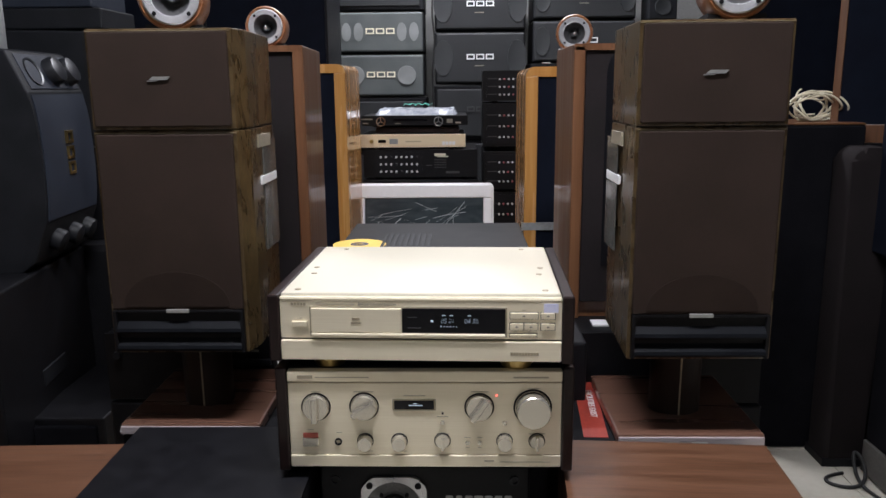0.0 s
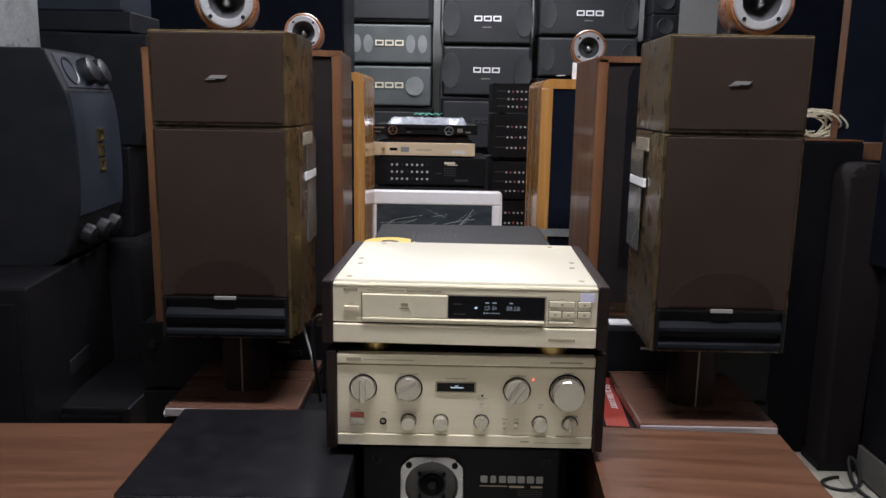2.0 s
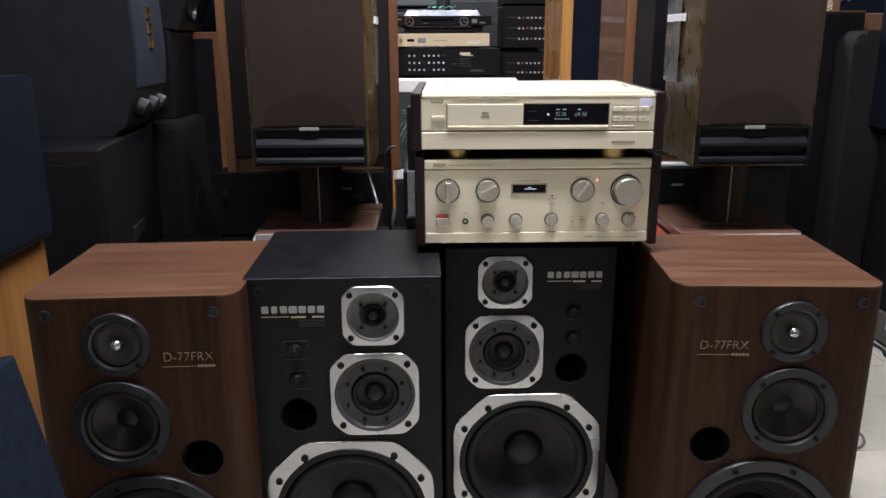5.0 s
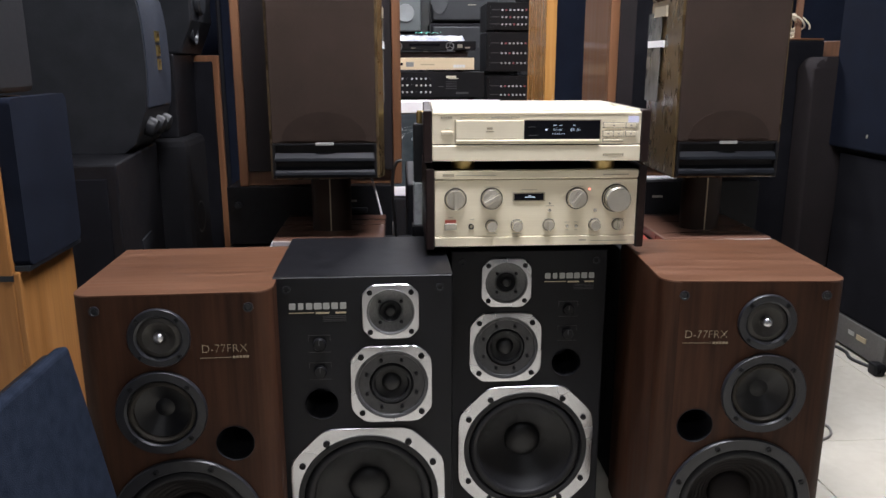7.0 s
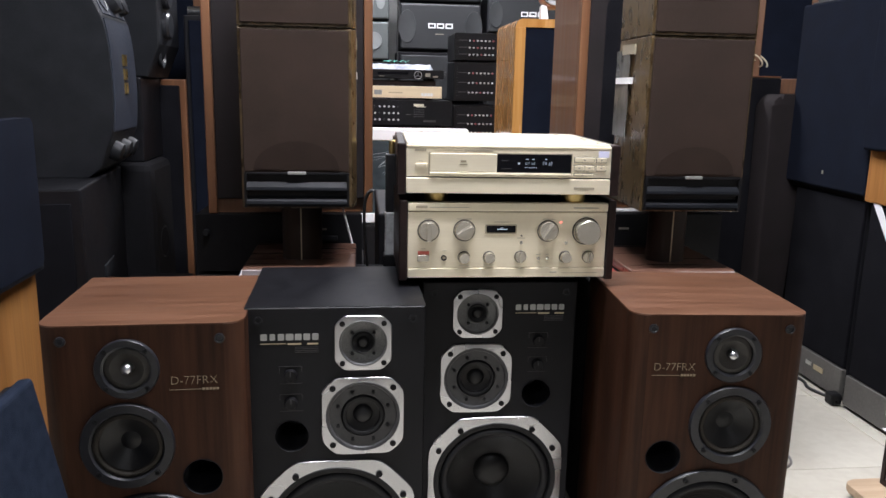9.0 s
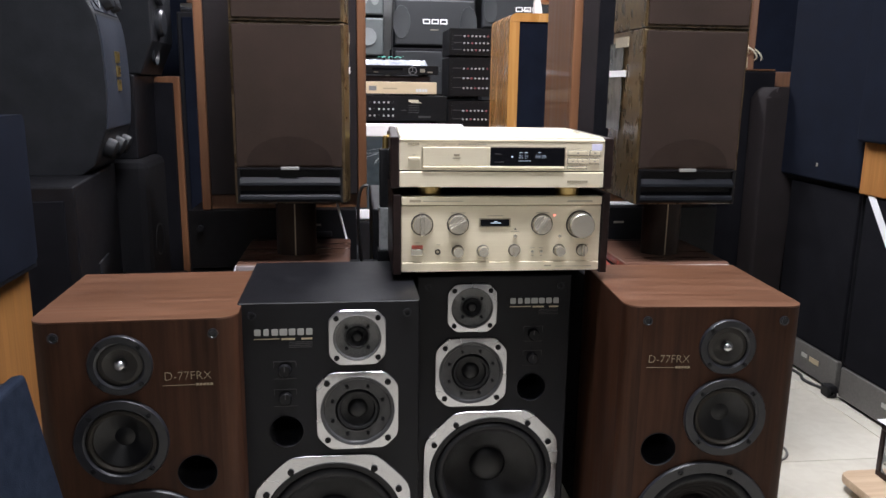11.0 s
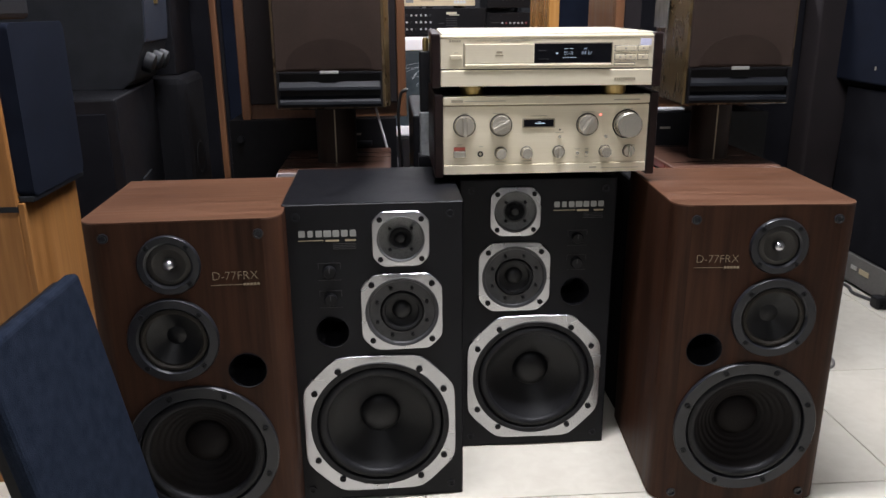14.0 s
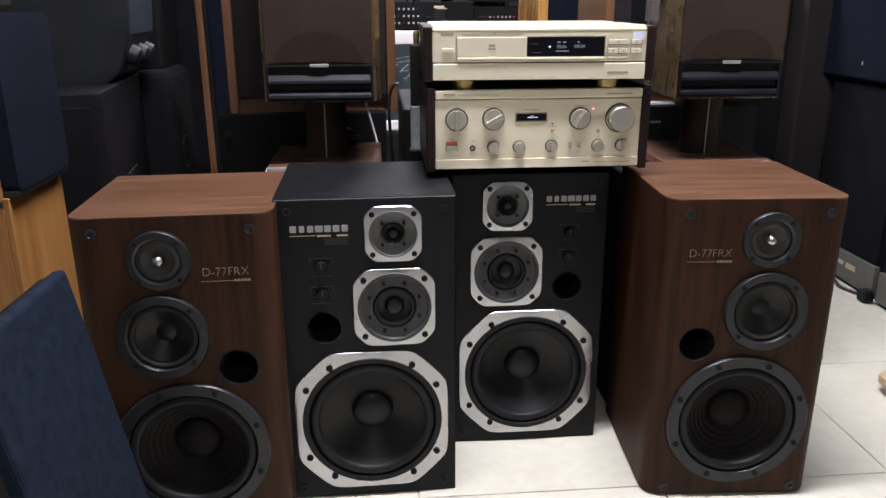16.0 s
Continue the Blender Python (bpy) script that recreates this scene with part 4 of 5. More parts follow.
bm = box(-0.1, 0.1, 0.03, 0.09, 0.02, 0.03, 0.003)
part("stand_foot", bm, white_plastic, mon)

cabinet("monitor_box", -0.2874, 0.3148, 3.102, 3.3663, 0.0, 0.4529, carpet_black, "black box under the white monitor", "cabinet")

# stacked players and amplifiers further back
cabinet("equipment_rack", -0.3056, 0.2765, 3.3979, 3.8228, 0.0, 0.6579, black_paint, "black rack under a stack of players", "rack")
z = 0.79
MET = [knob_white, knob_white, plastic_dark]
u, w, h = unit("mixing_amplifier", -0.2613, 0.2465, 3.4311, 3.8088, 0.6577, 0.8866, black_metal, "black karaoke mixing amplifier with rows of knobs", "amplifier", "mixing amplifiers", grow=1.219)
knob_grid(u, -0.152, 0.06, 10, 4, 0.0195, 0.028, 0.0043, [knob_white, knob_white, knob_white, plastic_dark])
u, w, h = unit("mixing_amplifier", -0.257, 0.2413, 3.4368, 3.8145, 0.8871, 1.0188, black_metal, "black karaoke mixing amplifier with rows of knobs", "amplifier", "mixing amplifiers", grow=1.219)
part("knob_panel", box(-0.165, 0.005, -0.002, 0.001, 0.016, 0.1), black_paint, u)
knob_grid(u, -0.142, 0.03, 8, 3, 0.0185, 0.026, 0.0042, [knob_white, knob_white, knob_white, knob_white, plastic_dark])
bars(u, "gold_badge", [(0.05, 0.09, 0.085, 0.0935), (0.06, 0.1, 0.081, 0.084)], print_cream, 0.0)
bars(u, "print", [(0.05 + i * 0.009, 0.056 + i * 0.009, 0.042 + j * 0.009, 0.0455 + j * 0.009) for i in range(5) for j in range(4)] + [(0.02, 0.04, 0.05, 0.053), (0.09, 0.14, 0.022, 0.03)], print_dim, 0.0)
u, w, h = unit("gold_amplifier", -0.2692, 0.1884, 3.4211, 3.7704, 1.0196, 1.0857, beige_metal, "slim amplifier with beige metal front on a stack", grow=1.219)
part("knob", lathe([(0.007, 0), (0.007, -0.01), (0, -0.011)], (-0.145, 0, 0.03), 16), brass, u, "", True)
part("slot", box(-0.122, -0.095, -0.001, 0.001, 0.025, 0.035), display_glass, u)
part("sticker", box(-0.082, -0.052, -0.001, 0.001, 0.02, 0.038), clear_box, u, "pale sticker")
bars(u, "maker_badge", [(0.105 + i * 0.012, 0.115 + i * 0.012, 0.016, 0.028) for i in range(4)], print_white, 0.0)
bars(u, "print", [(-0.025, 0.03, 0.026, 0.031)], print_gold, 0.0)
u, w, h = unit("tuner", -0.2046, 0.1618, 3.4698, 3.7719, 1.0854, 1.1142, ebony, "thin dark brown unit on a stack", "audio unit", grow=1.219)
u, w, h = unit("karaoke_player", -0.2623, 0.1989, 3.4427, 3.7732, 1.1148, 1.1646, black_metal, "black karaoke player with round silver dials", "player", grow=1.219)
for cx in (-0.12, 0.085):
    d = part("dial", lathe([(0.017, 0), (0.017, -0.004), (0.013, -0.004), (0.012, -0.001)], (cx, 0, 0.02), 28), chrome, u, "chrome dial ring", True)
    for a in (90, 210, 330):
        bm = box(-0.0015, 0.0015, -0.003, 0, 0, 0.013)
        bm.transform(Matrix.Translation((cx, 0, 0.02)) @ Matrix.Rotation(radians(a - 90), 4, "Y"))
        part("spoke", bm, chrome, d)
part("drawer", box(-0.075, 0.045, -0.002, 0.001, 0.022, 0.03), display_glass, u)
bars(u, "print", [(-0.19, -0.15, 0.026, 0.031), (0.115, 0.135, 0.014, 0.028), (-0.07, -0.05, 0.012, 0.015), (-0.185, -0.165, 0.012, 0.016), (0.145, 0.165, 0.012, 0.018)], print_grey, 0.0)
bagged = thing("wrapped_unit", pose(-0.027, 3.4907, 1.1641) @ Matrix.Scale(1.2, 4), "flat unit wrapped in clear plastic with teal ribbon", "package")
bm = bmesh.new()
random.seed(9)
nx, ny = 22, 12
grid = [[bm.verts.new((-0.15 + 0.3 * i / nx, 0.24 * j / ny, 0.0 if i in (0, nx) or j in (0, ny) else 0.022 + 0.007 * noise.noise((i * 0.6, j * 0.7, 1)))) for j in range(ny + 1)] for i in range(nx + 1)]
for i in range(nx):
    for j in range(ny):
        bm.faces.new((grid[i][j], grid[i + 1][j], grid[i + 1][j + 1], grid[i][j + 1]))
part("wrap", bm, bag, bagged, "crumpled clear plastic wrap", True)
bm = bmesh.new()
strip = [(bm.verts.new((-0.055 + 0.11 * i / 16, 0.1, 0.031 + 0.008 * abs(math.sin(i * 0.9)))), bm.verts.new((-0.05 + 0.11 * i / 16, 0.14, 0.034 + 0.008 * abs(math.cos(i * 0.8))))) for i in range(17)]
for a, b in zip(strip, strip[1:]):
    bm.faces.new((a[0], b[0], b[1], a[1]))
part("ribbon", bm, teal, bagged, "teal ribbon")

cabinet("equipment_rack", 0.2668, 0.7385, 3.5737, 3.9325, 0.0, 0.4255, black_paint, "black rack under stacked mixing amplifiers", "rack")
for z0, z1 in ((0.425, 0.605), (0.607, 0.81), (0.813, 0.995), (1.01, 1.211), (1.213, 1.355)):
    u, w, h = unit("mixing_amplifier", 0.2678, 0.7114, 3.595, 3.9538, z0, z1, black_metal, "black mixing amplifier with knobs in a stack", "amplifier", "mixing amplifiers", grow=1.08)
    part("knob_panel", box(-0.19, 0.0, -0.002, 0.001, 0.02, h - 0.012), black_paint, u)
    knob_grid(u, -0.135, h * 0.25, 7, 3, 0.0185, h * 0.24, 0.0046, [knob_white, knob_white, knob_white, knob_red, knob_white])
    bars(u, "print", [(-0.185, -0.145, h * (0.25 + 0.24 * j), h * (0.25 + 0.24 * j) + 0.004) for j in range(3)], print_dim, -0.002)


# ---- tall speakers behind the stands ----
def tall_speaker(name, x0, x1, y0, y1, z1, wood, cloth, label, frame_w=0.05, group="", radius=0.004, z0=0.0, arch=False):
    c = thing(name, pose((x0 + x1) / 2, y0, z0), label, "loudspeaker", group)
    w, d, h = (x1 - x0) / 2, y1 - y0, z1 - z0
    part("cabinet", prism(rounded(-w, w, 0, h, radius, 5, (0, 0, 1, 1)), 0.022, d, "y"), wood, c, "", True)
    for a, b, e, f in ((-w, -w + frame_w, 0, h - radius), (w - frame_w, w, 0, h - radius)):
        part("frame_side", box(a, b, 0, 0.0225, e, f, 0.003), wood, c)
    part("frame_top", prism(rounded(-w, w, h - max(radius, frame_w * 0.5) - 0.001, h, radius, 5, (0, 0, 1, 1)), 0.0, 0.0225, "y"), wood, c)
    part("grille", box(-w + frame_w, w - frame_w, 0.006, 0.024, 0.04, h - frame_w * 0.5, 0.003), cloth, c, "stretched cloth grille")
    if arch:
        ol = [(0.13 * math.cos(a), h * 0.9 + 0.09 * math.sin(a)) for a in np.linspace(0, math.pi, 19)] + [(-0.13, h * 0.2), (0.13, h * 0.2)]
        part("inner_board", prism(ol, 0.0045, 0.008, "y"), cloth_black, c, "darker arched board behind the cloth")
    return c


tl = tall_speaker("tall_speaker", -0.625, -0.175, 1.77, 2.06, 1.374, walnut_light, cloth_brownblack, "walnut framed speaker with dark brown cloth standing on an amplifier", 0.024, "tall walnut speakers", z0=0.732)
tl.matrix_basis = pose(-0.4, 1.775, 0.732, 0, 0, 3)
tall_speaker("tall_speaker", 0.42, 0.83, 1.85, 2.16, 1.375, walnut_light, cloth_brownblack, "walnut framed speaker with dark brown cloth standing on an amplifier", 0.026, "tall walnut speakers", arch=True, z0=0.738)
tall_speaker("pine_speaker", -0.6451, -0.2386, 2.8358, 3.2135, 1.3658, pine, cloth_navy, "tall lacquered pine speaker with navy cloth", 0.04, "pine speakers", 0.03)
p = tall_speaker("pine_speaker", 0.3732, 0.7385, 2.5707, 2.9673, 1.3437, pine, cloth_navy, "tall lacquered pine speaker with navy cloth", 0.04, "pine speakers", 0.03)
part("sticker", box(-0.13, -0.105, 0.01, 0.04, 1.355, 1.357), paper_white, p, "small white sticker")
part("tape", box(-0.19, -0.02, -0.001, 0.006, 0.82, 0.845), clear_box, p, "strip of clear printed tape")


# ---- the wall of karaoke speakers ----
def badge_blocks(parent, cx, cz, w, mat, y):
    """Three plain outlined blocks for the maker's badge."""
    for i in (-1, 0, 1):
        bx = cx + i * w * 0.36
        bm = bmesh.new()
        hw, hh, t = w * 0.15, w * 0.1, w * 0.045
        box(bx - hw, bx + hw, y - 0.003, y, cz + hh - t, cz + hh, bm=bm)
        box(bx - hw, bx - hw + t, y - 0.003, y, cz - hh, cz + hh - t, bm=bm)
        box(bx + hw - t, bx + hw, y - 0.003, y, cz - hh, cz + hh - t, bm=bm)
        box(bx - hw + t, bx + hw - t, y - 0.003, y, cz - hh, cz - hh + t, bm=bm)
        part("badge_block", bm, mat, parent)


def box_speaker(x0, x1, y, z0, z1, grille, style, label, depth=0.32):
    c = thing("karaoke_speaker", pose((x0 + x1) / 2, y, z0), label, "loudspeaker", "stacked karaoke speakers")
    w, h = (x1 - x0) / 2, z1 - z0
    part("cabinet", box(-w, w, 0.012, depth, 0.001, h - 0.001, 0.008), plastic_dark, c)
    part("grille", box(-w + 0.004, w - 0.004, -0.006, 0.014, 0.006, h - 0.008, 0.01), grille, c, "perforated metal grille")
    for sx in (-1, 1):
        if style == "discs":
            part("driver_ring", lathe([(h * 0.22, -0.006), (h * 0.215, -0.012), (h * 0.1, -0.009), (0, -0.011)], (sx * w * 0.6, 0, h * 0.5), 32), grille_pale, c, "pale round driver cover", True)
        elif style == "lens":
            for dx in (-0.14, 0.14):
                ol = [(sx * w * 0.64 + dx * w + 0.055 * w * math.cos(a) * 2, h * 0.5 + h * 0.22 * math.sin(a)) for a in np.linspace(0, 2 * math.pi, 21)[:-1]]
                part("driver_ring", prism(ol, -0.009, 0.0, "y"), grille_pale, c)
        else:
            bm = lathe([(h * 0.34, -0.0062), (h * 0.335, -0.01), (h * 0.26, -0.0085), (h * 0.1, -0.0075), (0, -0.007)], (0, 0, 0), 36)
            bm.transform(Matrix.Translation((sx * w * 0.82, 0, h * 0.5)) @ Matrix.Diagonal((0.55, 1, 1, 1)))
            part("horn_mouth", bm, grille_horn, c, "oval horn mouth", True)
    badge_blocks(c, 0, h * 0.52, 0.155 if style != "horns" else 0.145, print_cream if style != "horns" else print_white, -0.0062)
    if style == "horns":
        bars(c, "print", [(-0.03, 0.02, h * 0.34, h * 0.36)], print_grey, -0.006)
    return c


grille_pale = surface("pale_grille", (0.16, 0.17, 0.17), (0.24, 0.25, 0.25), 10, (1, 1, 1), (0.5, 0.65), bump=0.4, fine=900)
grille_horn = surface("horn_grille", (0.019, 0.021, 0.023), (0.031, 0.034, 0.036), 10, (1, 1, 1), (0.3, 0.45), bump=0.4, fine=900)
YB = 4.426
for x0, x1, top in ((-0.524, -0.022, 1.231), (0.018, 0.535, 1.294), (0.555, 1.132, 1.409)):
    cabinet("stacked_speaker", x0, x1, YB, YB + 0.36, 0.0, top - 0.62, carpet_black, "dark floor speaker under the stack", "loudspeaker", grille=grille_dark, group="stacked dark speakers")
    cabinet("stacked_speaker", x0, x1, YB, YB + 0.36, top - 0.618, top - 0.302, carpet_black, "dark speaker in the stack", "loudspeaker", grille=grille_dark, group="stacked dark speakers")
    c = cabinet("stacked_speaker", x0, x1, YB, YB + 0.36, top - 0.3, top - 0.003, carpet_black, "dark speaker in the stack with slanted badge", "loudspeaker", grille=grille_dark, group="stacked dark speakers")
    badge_blocks(c, 0.0, 0.17, 0.14, print_dim, -0.195)
for z0, z1, st in ((1.234, 1.467, "discs"), (1.47, 1.694, "lens")):
    box_speaker(-0.507, -0.032, YB, z0, z1, grille_grey, st, "grey perforated karaoke speaker in a stack")
cabinet("stacked_speaker", -0.5118, -0.0301, YB, YB + 0.34, 1.6954, 1.9889, plastic_dark, "dark speaker on top of the stack", "loudspeaker", grille=grille_dark)
for z0, z1 in ((1.299, 1.581), (1.584, 1.855), (1.858, 2.13)):
    box_speaker(0.03, 0.525, YB, z0, z1, grille_dark, "horns", "dark karaoke speaker with horn mouths in a stack")
for z0, z1 in ((1.412, 1.636), (1.639, 1.875), (1.878, 2.11)):
    box_speaker(0.565, 1.122, YB, z0, z1, grille_dark, "horns", "dark karaoke speaker with horn mouths in a stack")
cable("hanging_cable", [(0.001, 4.4448, 2.0692), (0.0269, 4.4322, 1.8189), (0.0062, 4.4227, 1.6686), (0.0378, 4.419, 1.5484), (0.013, 4.4139, 1.3882), (0.0195, 4.4196, 1.2679), (0.0229, 4.4259, 0.867), (0.0096, 4.3755, 0.2), (0.0188, 4.3693, 0.004)], 0.005, cable_black, "black cable hanging between stacked speakers")
small = cabinet("satellite_cabinet", 1.1664, 1.4474, 4.3765, 4.6597, 0.0, 1.6288, black_paint, "dark cabinet under small satellite speakers", "cabinet")
for z0 in (1.629, 1.759, 1.889):
    c = cabinet("satellite_speaker", 1.1768, 1.3273, 4.3787, 4.5675, z0, z0 + 0.128, plastic_dark, "small dark satellite speaker with one cone", "loudspeaker", group="satellite speakers")
    part("cone", lathe([(0.045, -0.094), (0.042, -0.1), (0.02, -0.096), (0, -0.096)], (0, 0, 0.065), 28), grille_horn, c, "", True)

# tall navy speakers at the back
tall_speaker("navy_speaker", -1.3672, -0.9105, 3.3313, 3.7089, 2.1018, walnut_light, cloth_navy, "tall navy cloth speaker with walnut edge", 0.045, "tall navy speakers")
tall_speaker("navy_speaker", -0.8907, -0.3788, 3.3479, 3.7067, 2.0314, black_vinyl, cloth_navy, "tall navy cloth speaker in black cabinet", 0.01, "tall navy speakers")
tall_speaker("navy_speaker", 1.3276, 1.9298, 3.3778, 3.7555, 2.0812, black_vinyl, cloth_navy, "tall navy cloth speaker in black cabinet", 0.012, "tall navy speakers")


# ---- left side: karaoke cabinet on black subwoofers ----
sb = cabinet("subwoofer", -1.6978, -1.0405, 1.8228, 2.4837, 0.0, 0.7808, black_vinyl, "black subwoofer cabinet carrying a karaoke speaker", "subwoofer")
sb.matrix_basis = pose(-1.365, 2.17, 0, 0, 0, 7)
part("grille", box(-0.3, 0.3, -0.338, -0.329, 0.03, 0.74, 0.003), cloth_black, sb, "black cloth grille")
for sx in (-1, 1):
    part("handle", box(sx * 0.3275 - 0.004, sx * 0.3275 + 0.004, -0.08, 0.08, 0.45, 0.5, 0.003), plastic_dark, sb)
s = cabinet("subwoofer", -1.5943, -0.972, 2.545, 2.8522, 0.0, 0.7884, carpet_black, "black carpeted subwoofer with side port", "subwoofer", bevel=0.03)
part("port", lathe([(0.065, 0.0), (0.062, 0.006), (0.05, 0.002), (0.047, -0.01), (0, -0.01)], (0.307, -0.02, 0.47), 32, "x"), plastic_dark, s, "round port ring", True)
cabinet("low_cabinet", -1.0453, -0.8245, 2.0433, 2.4682, 0.0, 0.3926, black_vinyl, "low black cabinet beside the subwoofers", "cabinet", grille=cloth_black)


def wedge_speaker(m, label):
    """A karaoke speaker with a bowed front facing +x and angled ends with round drivers."""
    c = thing("karaoke_speaker", m, label, "loudspeaker", "bowed karaoke speakers")
    prof = [(-0.52, 0.02), (-0.49, 0.0), (-0.075, 0.0), (-0.036, 0.03), (0.008, 0.142), (0.013, 0.2), (0.016, 0.265), (0.0145, 0.34), (0.0115, 0.405), (0.006, 0.455), (-0.002, 0.5), (-0.05, 0.611), (-0.065, 0.616), (-0.49, 0.616), (-0.52, 0.6)]
    part("cabinet", prism(prof, 0, 0.36, "y", bevel=0.005), plastic_dark, c, "dark textured plastic shell")
    pan = [(0.0115, 0.148), (0.0165, 0.2), (0.0195, 0.265), (0.018, 0.34), (0.015, 0.405), (0.0095, 0.455), (0.0025, 0.494)]
    pan = pan + [(x - 0.012, z) for x, z in reversed(pan)]
    part("front_panel", prism(pan, 0.012, 0.348, "y"), plastic_blue, c, "bowed blue-grey front panel", True)
    facet = box(-0.002, 0.003, 0.03, 0.335, -0.052, 0.052, 0.002)
    facet.transform(Matrix.Translation((-0.026, 0, 0.556)) @ Matrix.Rotation(radians(-23.4), 4, "Y"))
    part("top_facet", facet, plastic_blue, c, "angled panel round the upper drivers")
    for k in (-1, 0, 1):
        zc = 0.327 + k * 0.045
        xo = 0.0205
        bm = bmesh.new()
        box(xo - 0.004, xo + 0.003, 0.155, 0.163, zc - 0.018, zc + 0.018, bm=bm)
        box(xo - 0.004, xo + 0.003, 0.163, 0.196, zc + 0.011, zc + 0.018, bm=bm)
        box(xo - 0.004, xo + 0.003, 0.163, 0.196, zc - 0.018, zc - 0.011, bm=bm)
        box(xo - 0.004, xo + 0.003, 0.19, 0.196, zc - 0.011, zc + 0.011, bm=bm)
        part("badge_block", bm, brass, c)
    for (x, z, tilt), r in (((-0.025, 0.556, 23.4), 0.041), ((-0.016, 0.085, -21.4), 0.033)):
        for y in (0.09, 0.2, 0.295):
            bm = lathe([(r, -0.004), (r, 0.02), (r * 0.9, 0.03), (r * 0.55, 0.034), (0, 0.036)] if y > 0.1 or z < 0.3 else [(r, -0.004), (r, 0.006), (r * 0.85, 0.004), (r * 0.8, -0.02), (0, -0.02)], (0, 0, 0), 32, "x")
            bm.transform(Matrix.Translation((x, y, z)) @ Matrix.Rotation(radians(-tilt), 4, "Y"))
            part("driver", bm, plastic_sheen if z > 0.3 else plastic_dark, c, "round dark driver housing", True)
    return c


oak_pale = surface("pale_board", (0.38, 0.27, 0.17), (0.5, 0.37, 0.25), 3, H, (0.5, 0.65), fine=9)
plastic_sheen = surface("satin_plastic", (0.014, 0.015, 0.018), (0.024, 0.026, 0.03), 10, (1, 1, 1), (0.3, 0.4))
wedge_speaker(pose(-0.992, 2.1562, 0.7782, 0, 0, 4), "dark bowed karaoke speaker with gold badge on a subwoofer")
cabinet("dark_speaker", -1.3408, -0.9093, 2.8854, 3.1875, 0.0, 1.0945, walnut_light, "dark cloth speaker with walnut edge under a karaoke speaker", "loudspeaker", grille=cloth_black, inset=0.025)
s = thing("karaoke_speaker", pose(-0.9432, 2.6386, 1.0995, 0, 0, 0), "dark angled karaoke speaker with round drivers", "loudspeaker", "bowed karaoke speakers")
part("cabinet", prism([(-0.38, 0), (-0.05, 0.0), (0.0, 0.12), (0.0, 0.37), (-0.4, 0.38)], 0, 0.32, "y", bevel=0.008), plastic_dark, s, "dark textured plastic shell")
for z, r in ((0.3, 0.05), (0.19, 0.05)):
    bm = lathe([(r, -0.002), (r, 0.014), (r * 0.85, 0.022), (0, 0.024)], (0.0, 0.1, z), 30, "x")
    part("driver", bm, plastic_sheen, s, "round driver cover", True)
bm = lathe([(0.042, 0.0), (0.042, 0.008), (0.036, 0.008), (0.03, -0.01), (0, -0.01)], (-0.02, 0.1, 0.075), 30, "x")
part("port", bm, plastic_sheen, s, "", True)
s2 = cabinet("support_column", -1.2903, -1.0093, 2.5959, 2.8933, 0.7884, 1.0979, black_vinyl, "black box between subwoofer and karaoke speaker", "cabinet")
cabinet("stacked_unit", -1.7893, -1.0065, 2.6705, 2.9349, 1.4809, 1.548, plastic_dark, "dark unit on a karaoke speaker", "audio unit")
cabinet("stacked_unit", -1.809, -1.0363, 2.6732, 2.9375, 1.549, 1.6482, plastic_blue, "dark unit on top of another", "audio unit")
s = cabinet("silver_unit", -1.4902, -1.2343, 2.2731, 2.5092, 1.3947, 1.5925, clear_box, "grey silver unit on the karaoke speaker", "audio unit")
tagged(finish("silver_roll", lathe([(0, -0.06), (0.022, -0.06), (0.022, 0.06), (0, 0.06)], (-0.8451, 2.9775, 1.3662), 20, "x"), chrome, smooth=True), "silver roll lying on a box", "roll")
cabinet("back_box", -0.9087, -0.7481, 2.8893, 3.1915, 0.0, 1.3449, black_paint, "tall black box between speakers", "cabinet", grille=cloth_navy)

# light oak speaker standing sideways, with its navy grille, and the box on top
c = thing("oak_speaker", pose(-0.968, 1.4611, 0), "light oak speaker standing sideways with navy grille", "loudspeaker")
part("cabinet", box(-0.36, -0.012, -0.27, 0.0, 0.0, 0.995, 0.004), oak, c, "light oak cabinet")
part("front_board", box(-0.013, 0.0, -0.269, -0.001, 0.0, 0.648, 0.002), oak, c, "bare oak front under the grille")
part("grille", prism(rounded(-0.262, 0.002, 0.66, 1.0, 0.012), -0.012, 0.022, "x", bevel=0.004), cloth_navy, c, "thick navy cloth grille")
part("grille_frame", box(-0.011, 0.02, -0.263, 0.001, 0.649, 0.661, 0.002), plastic_dark, c)
part("side_joint", box(-0.36, -0.012, -0.2715, -0.268, 0.63, 0.642), plastic_dark, c)
cabinet("dark_box_speaker", -1.3156, -1.0145, 1.2636, 1.4714, 1.0048, 1.4535, carpet_black, "dark cloth covered speaker on the oak speaker", "loudspeaker", bevel=0.012)
# loose navy grille
lean = thing("loose_grille", pose(-0.66, 0.57, 0.0, 0, -10.5, 0), "loose navy foam grille propped at a slant on tiles", "grille")
part("foam", box(-0.028, 0.0, 0.02, 0.36, 0.006, 0.598, 0.01, 3), foam_navy, lean, "dusty navy foam")
part("frame", box(-0.046, -0.027, 0.03, 0.35, 0.012, 0.59, 0.003), black_paint, lean, "black frame at the back")

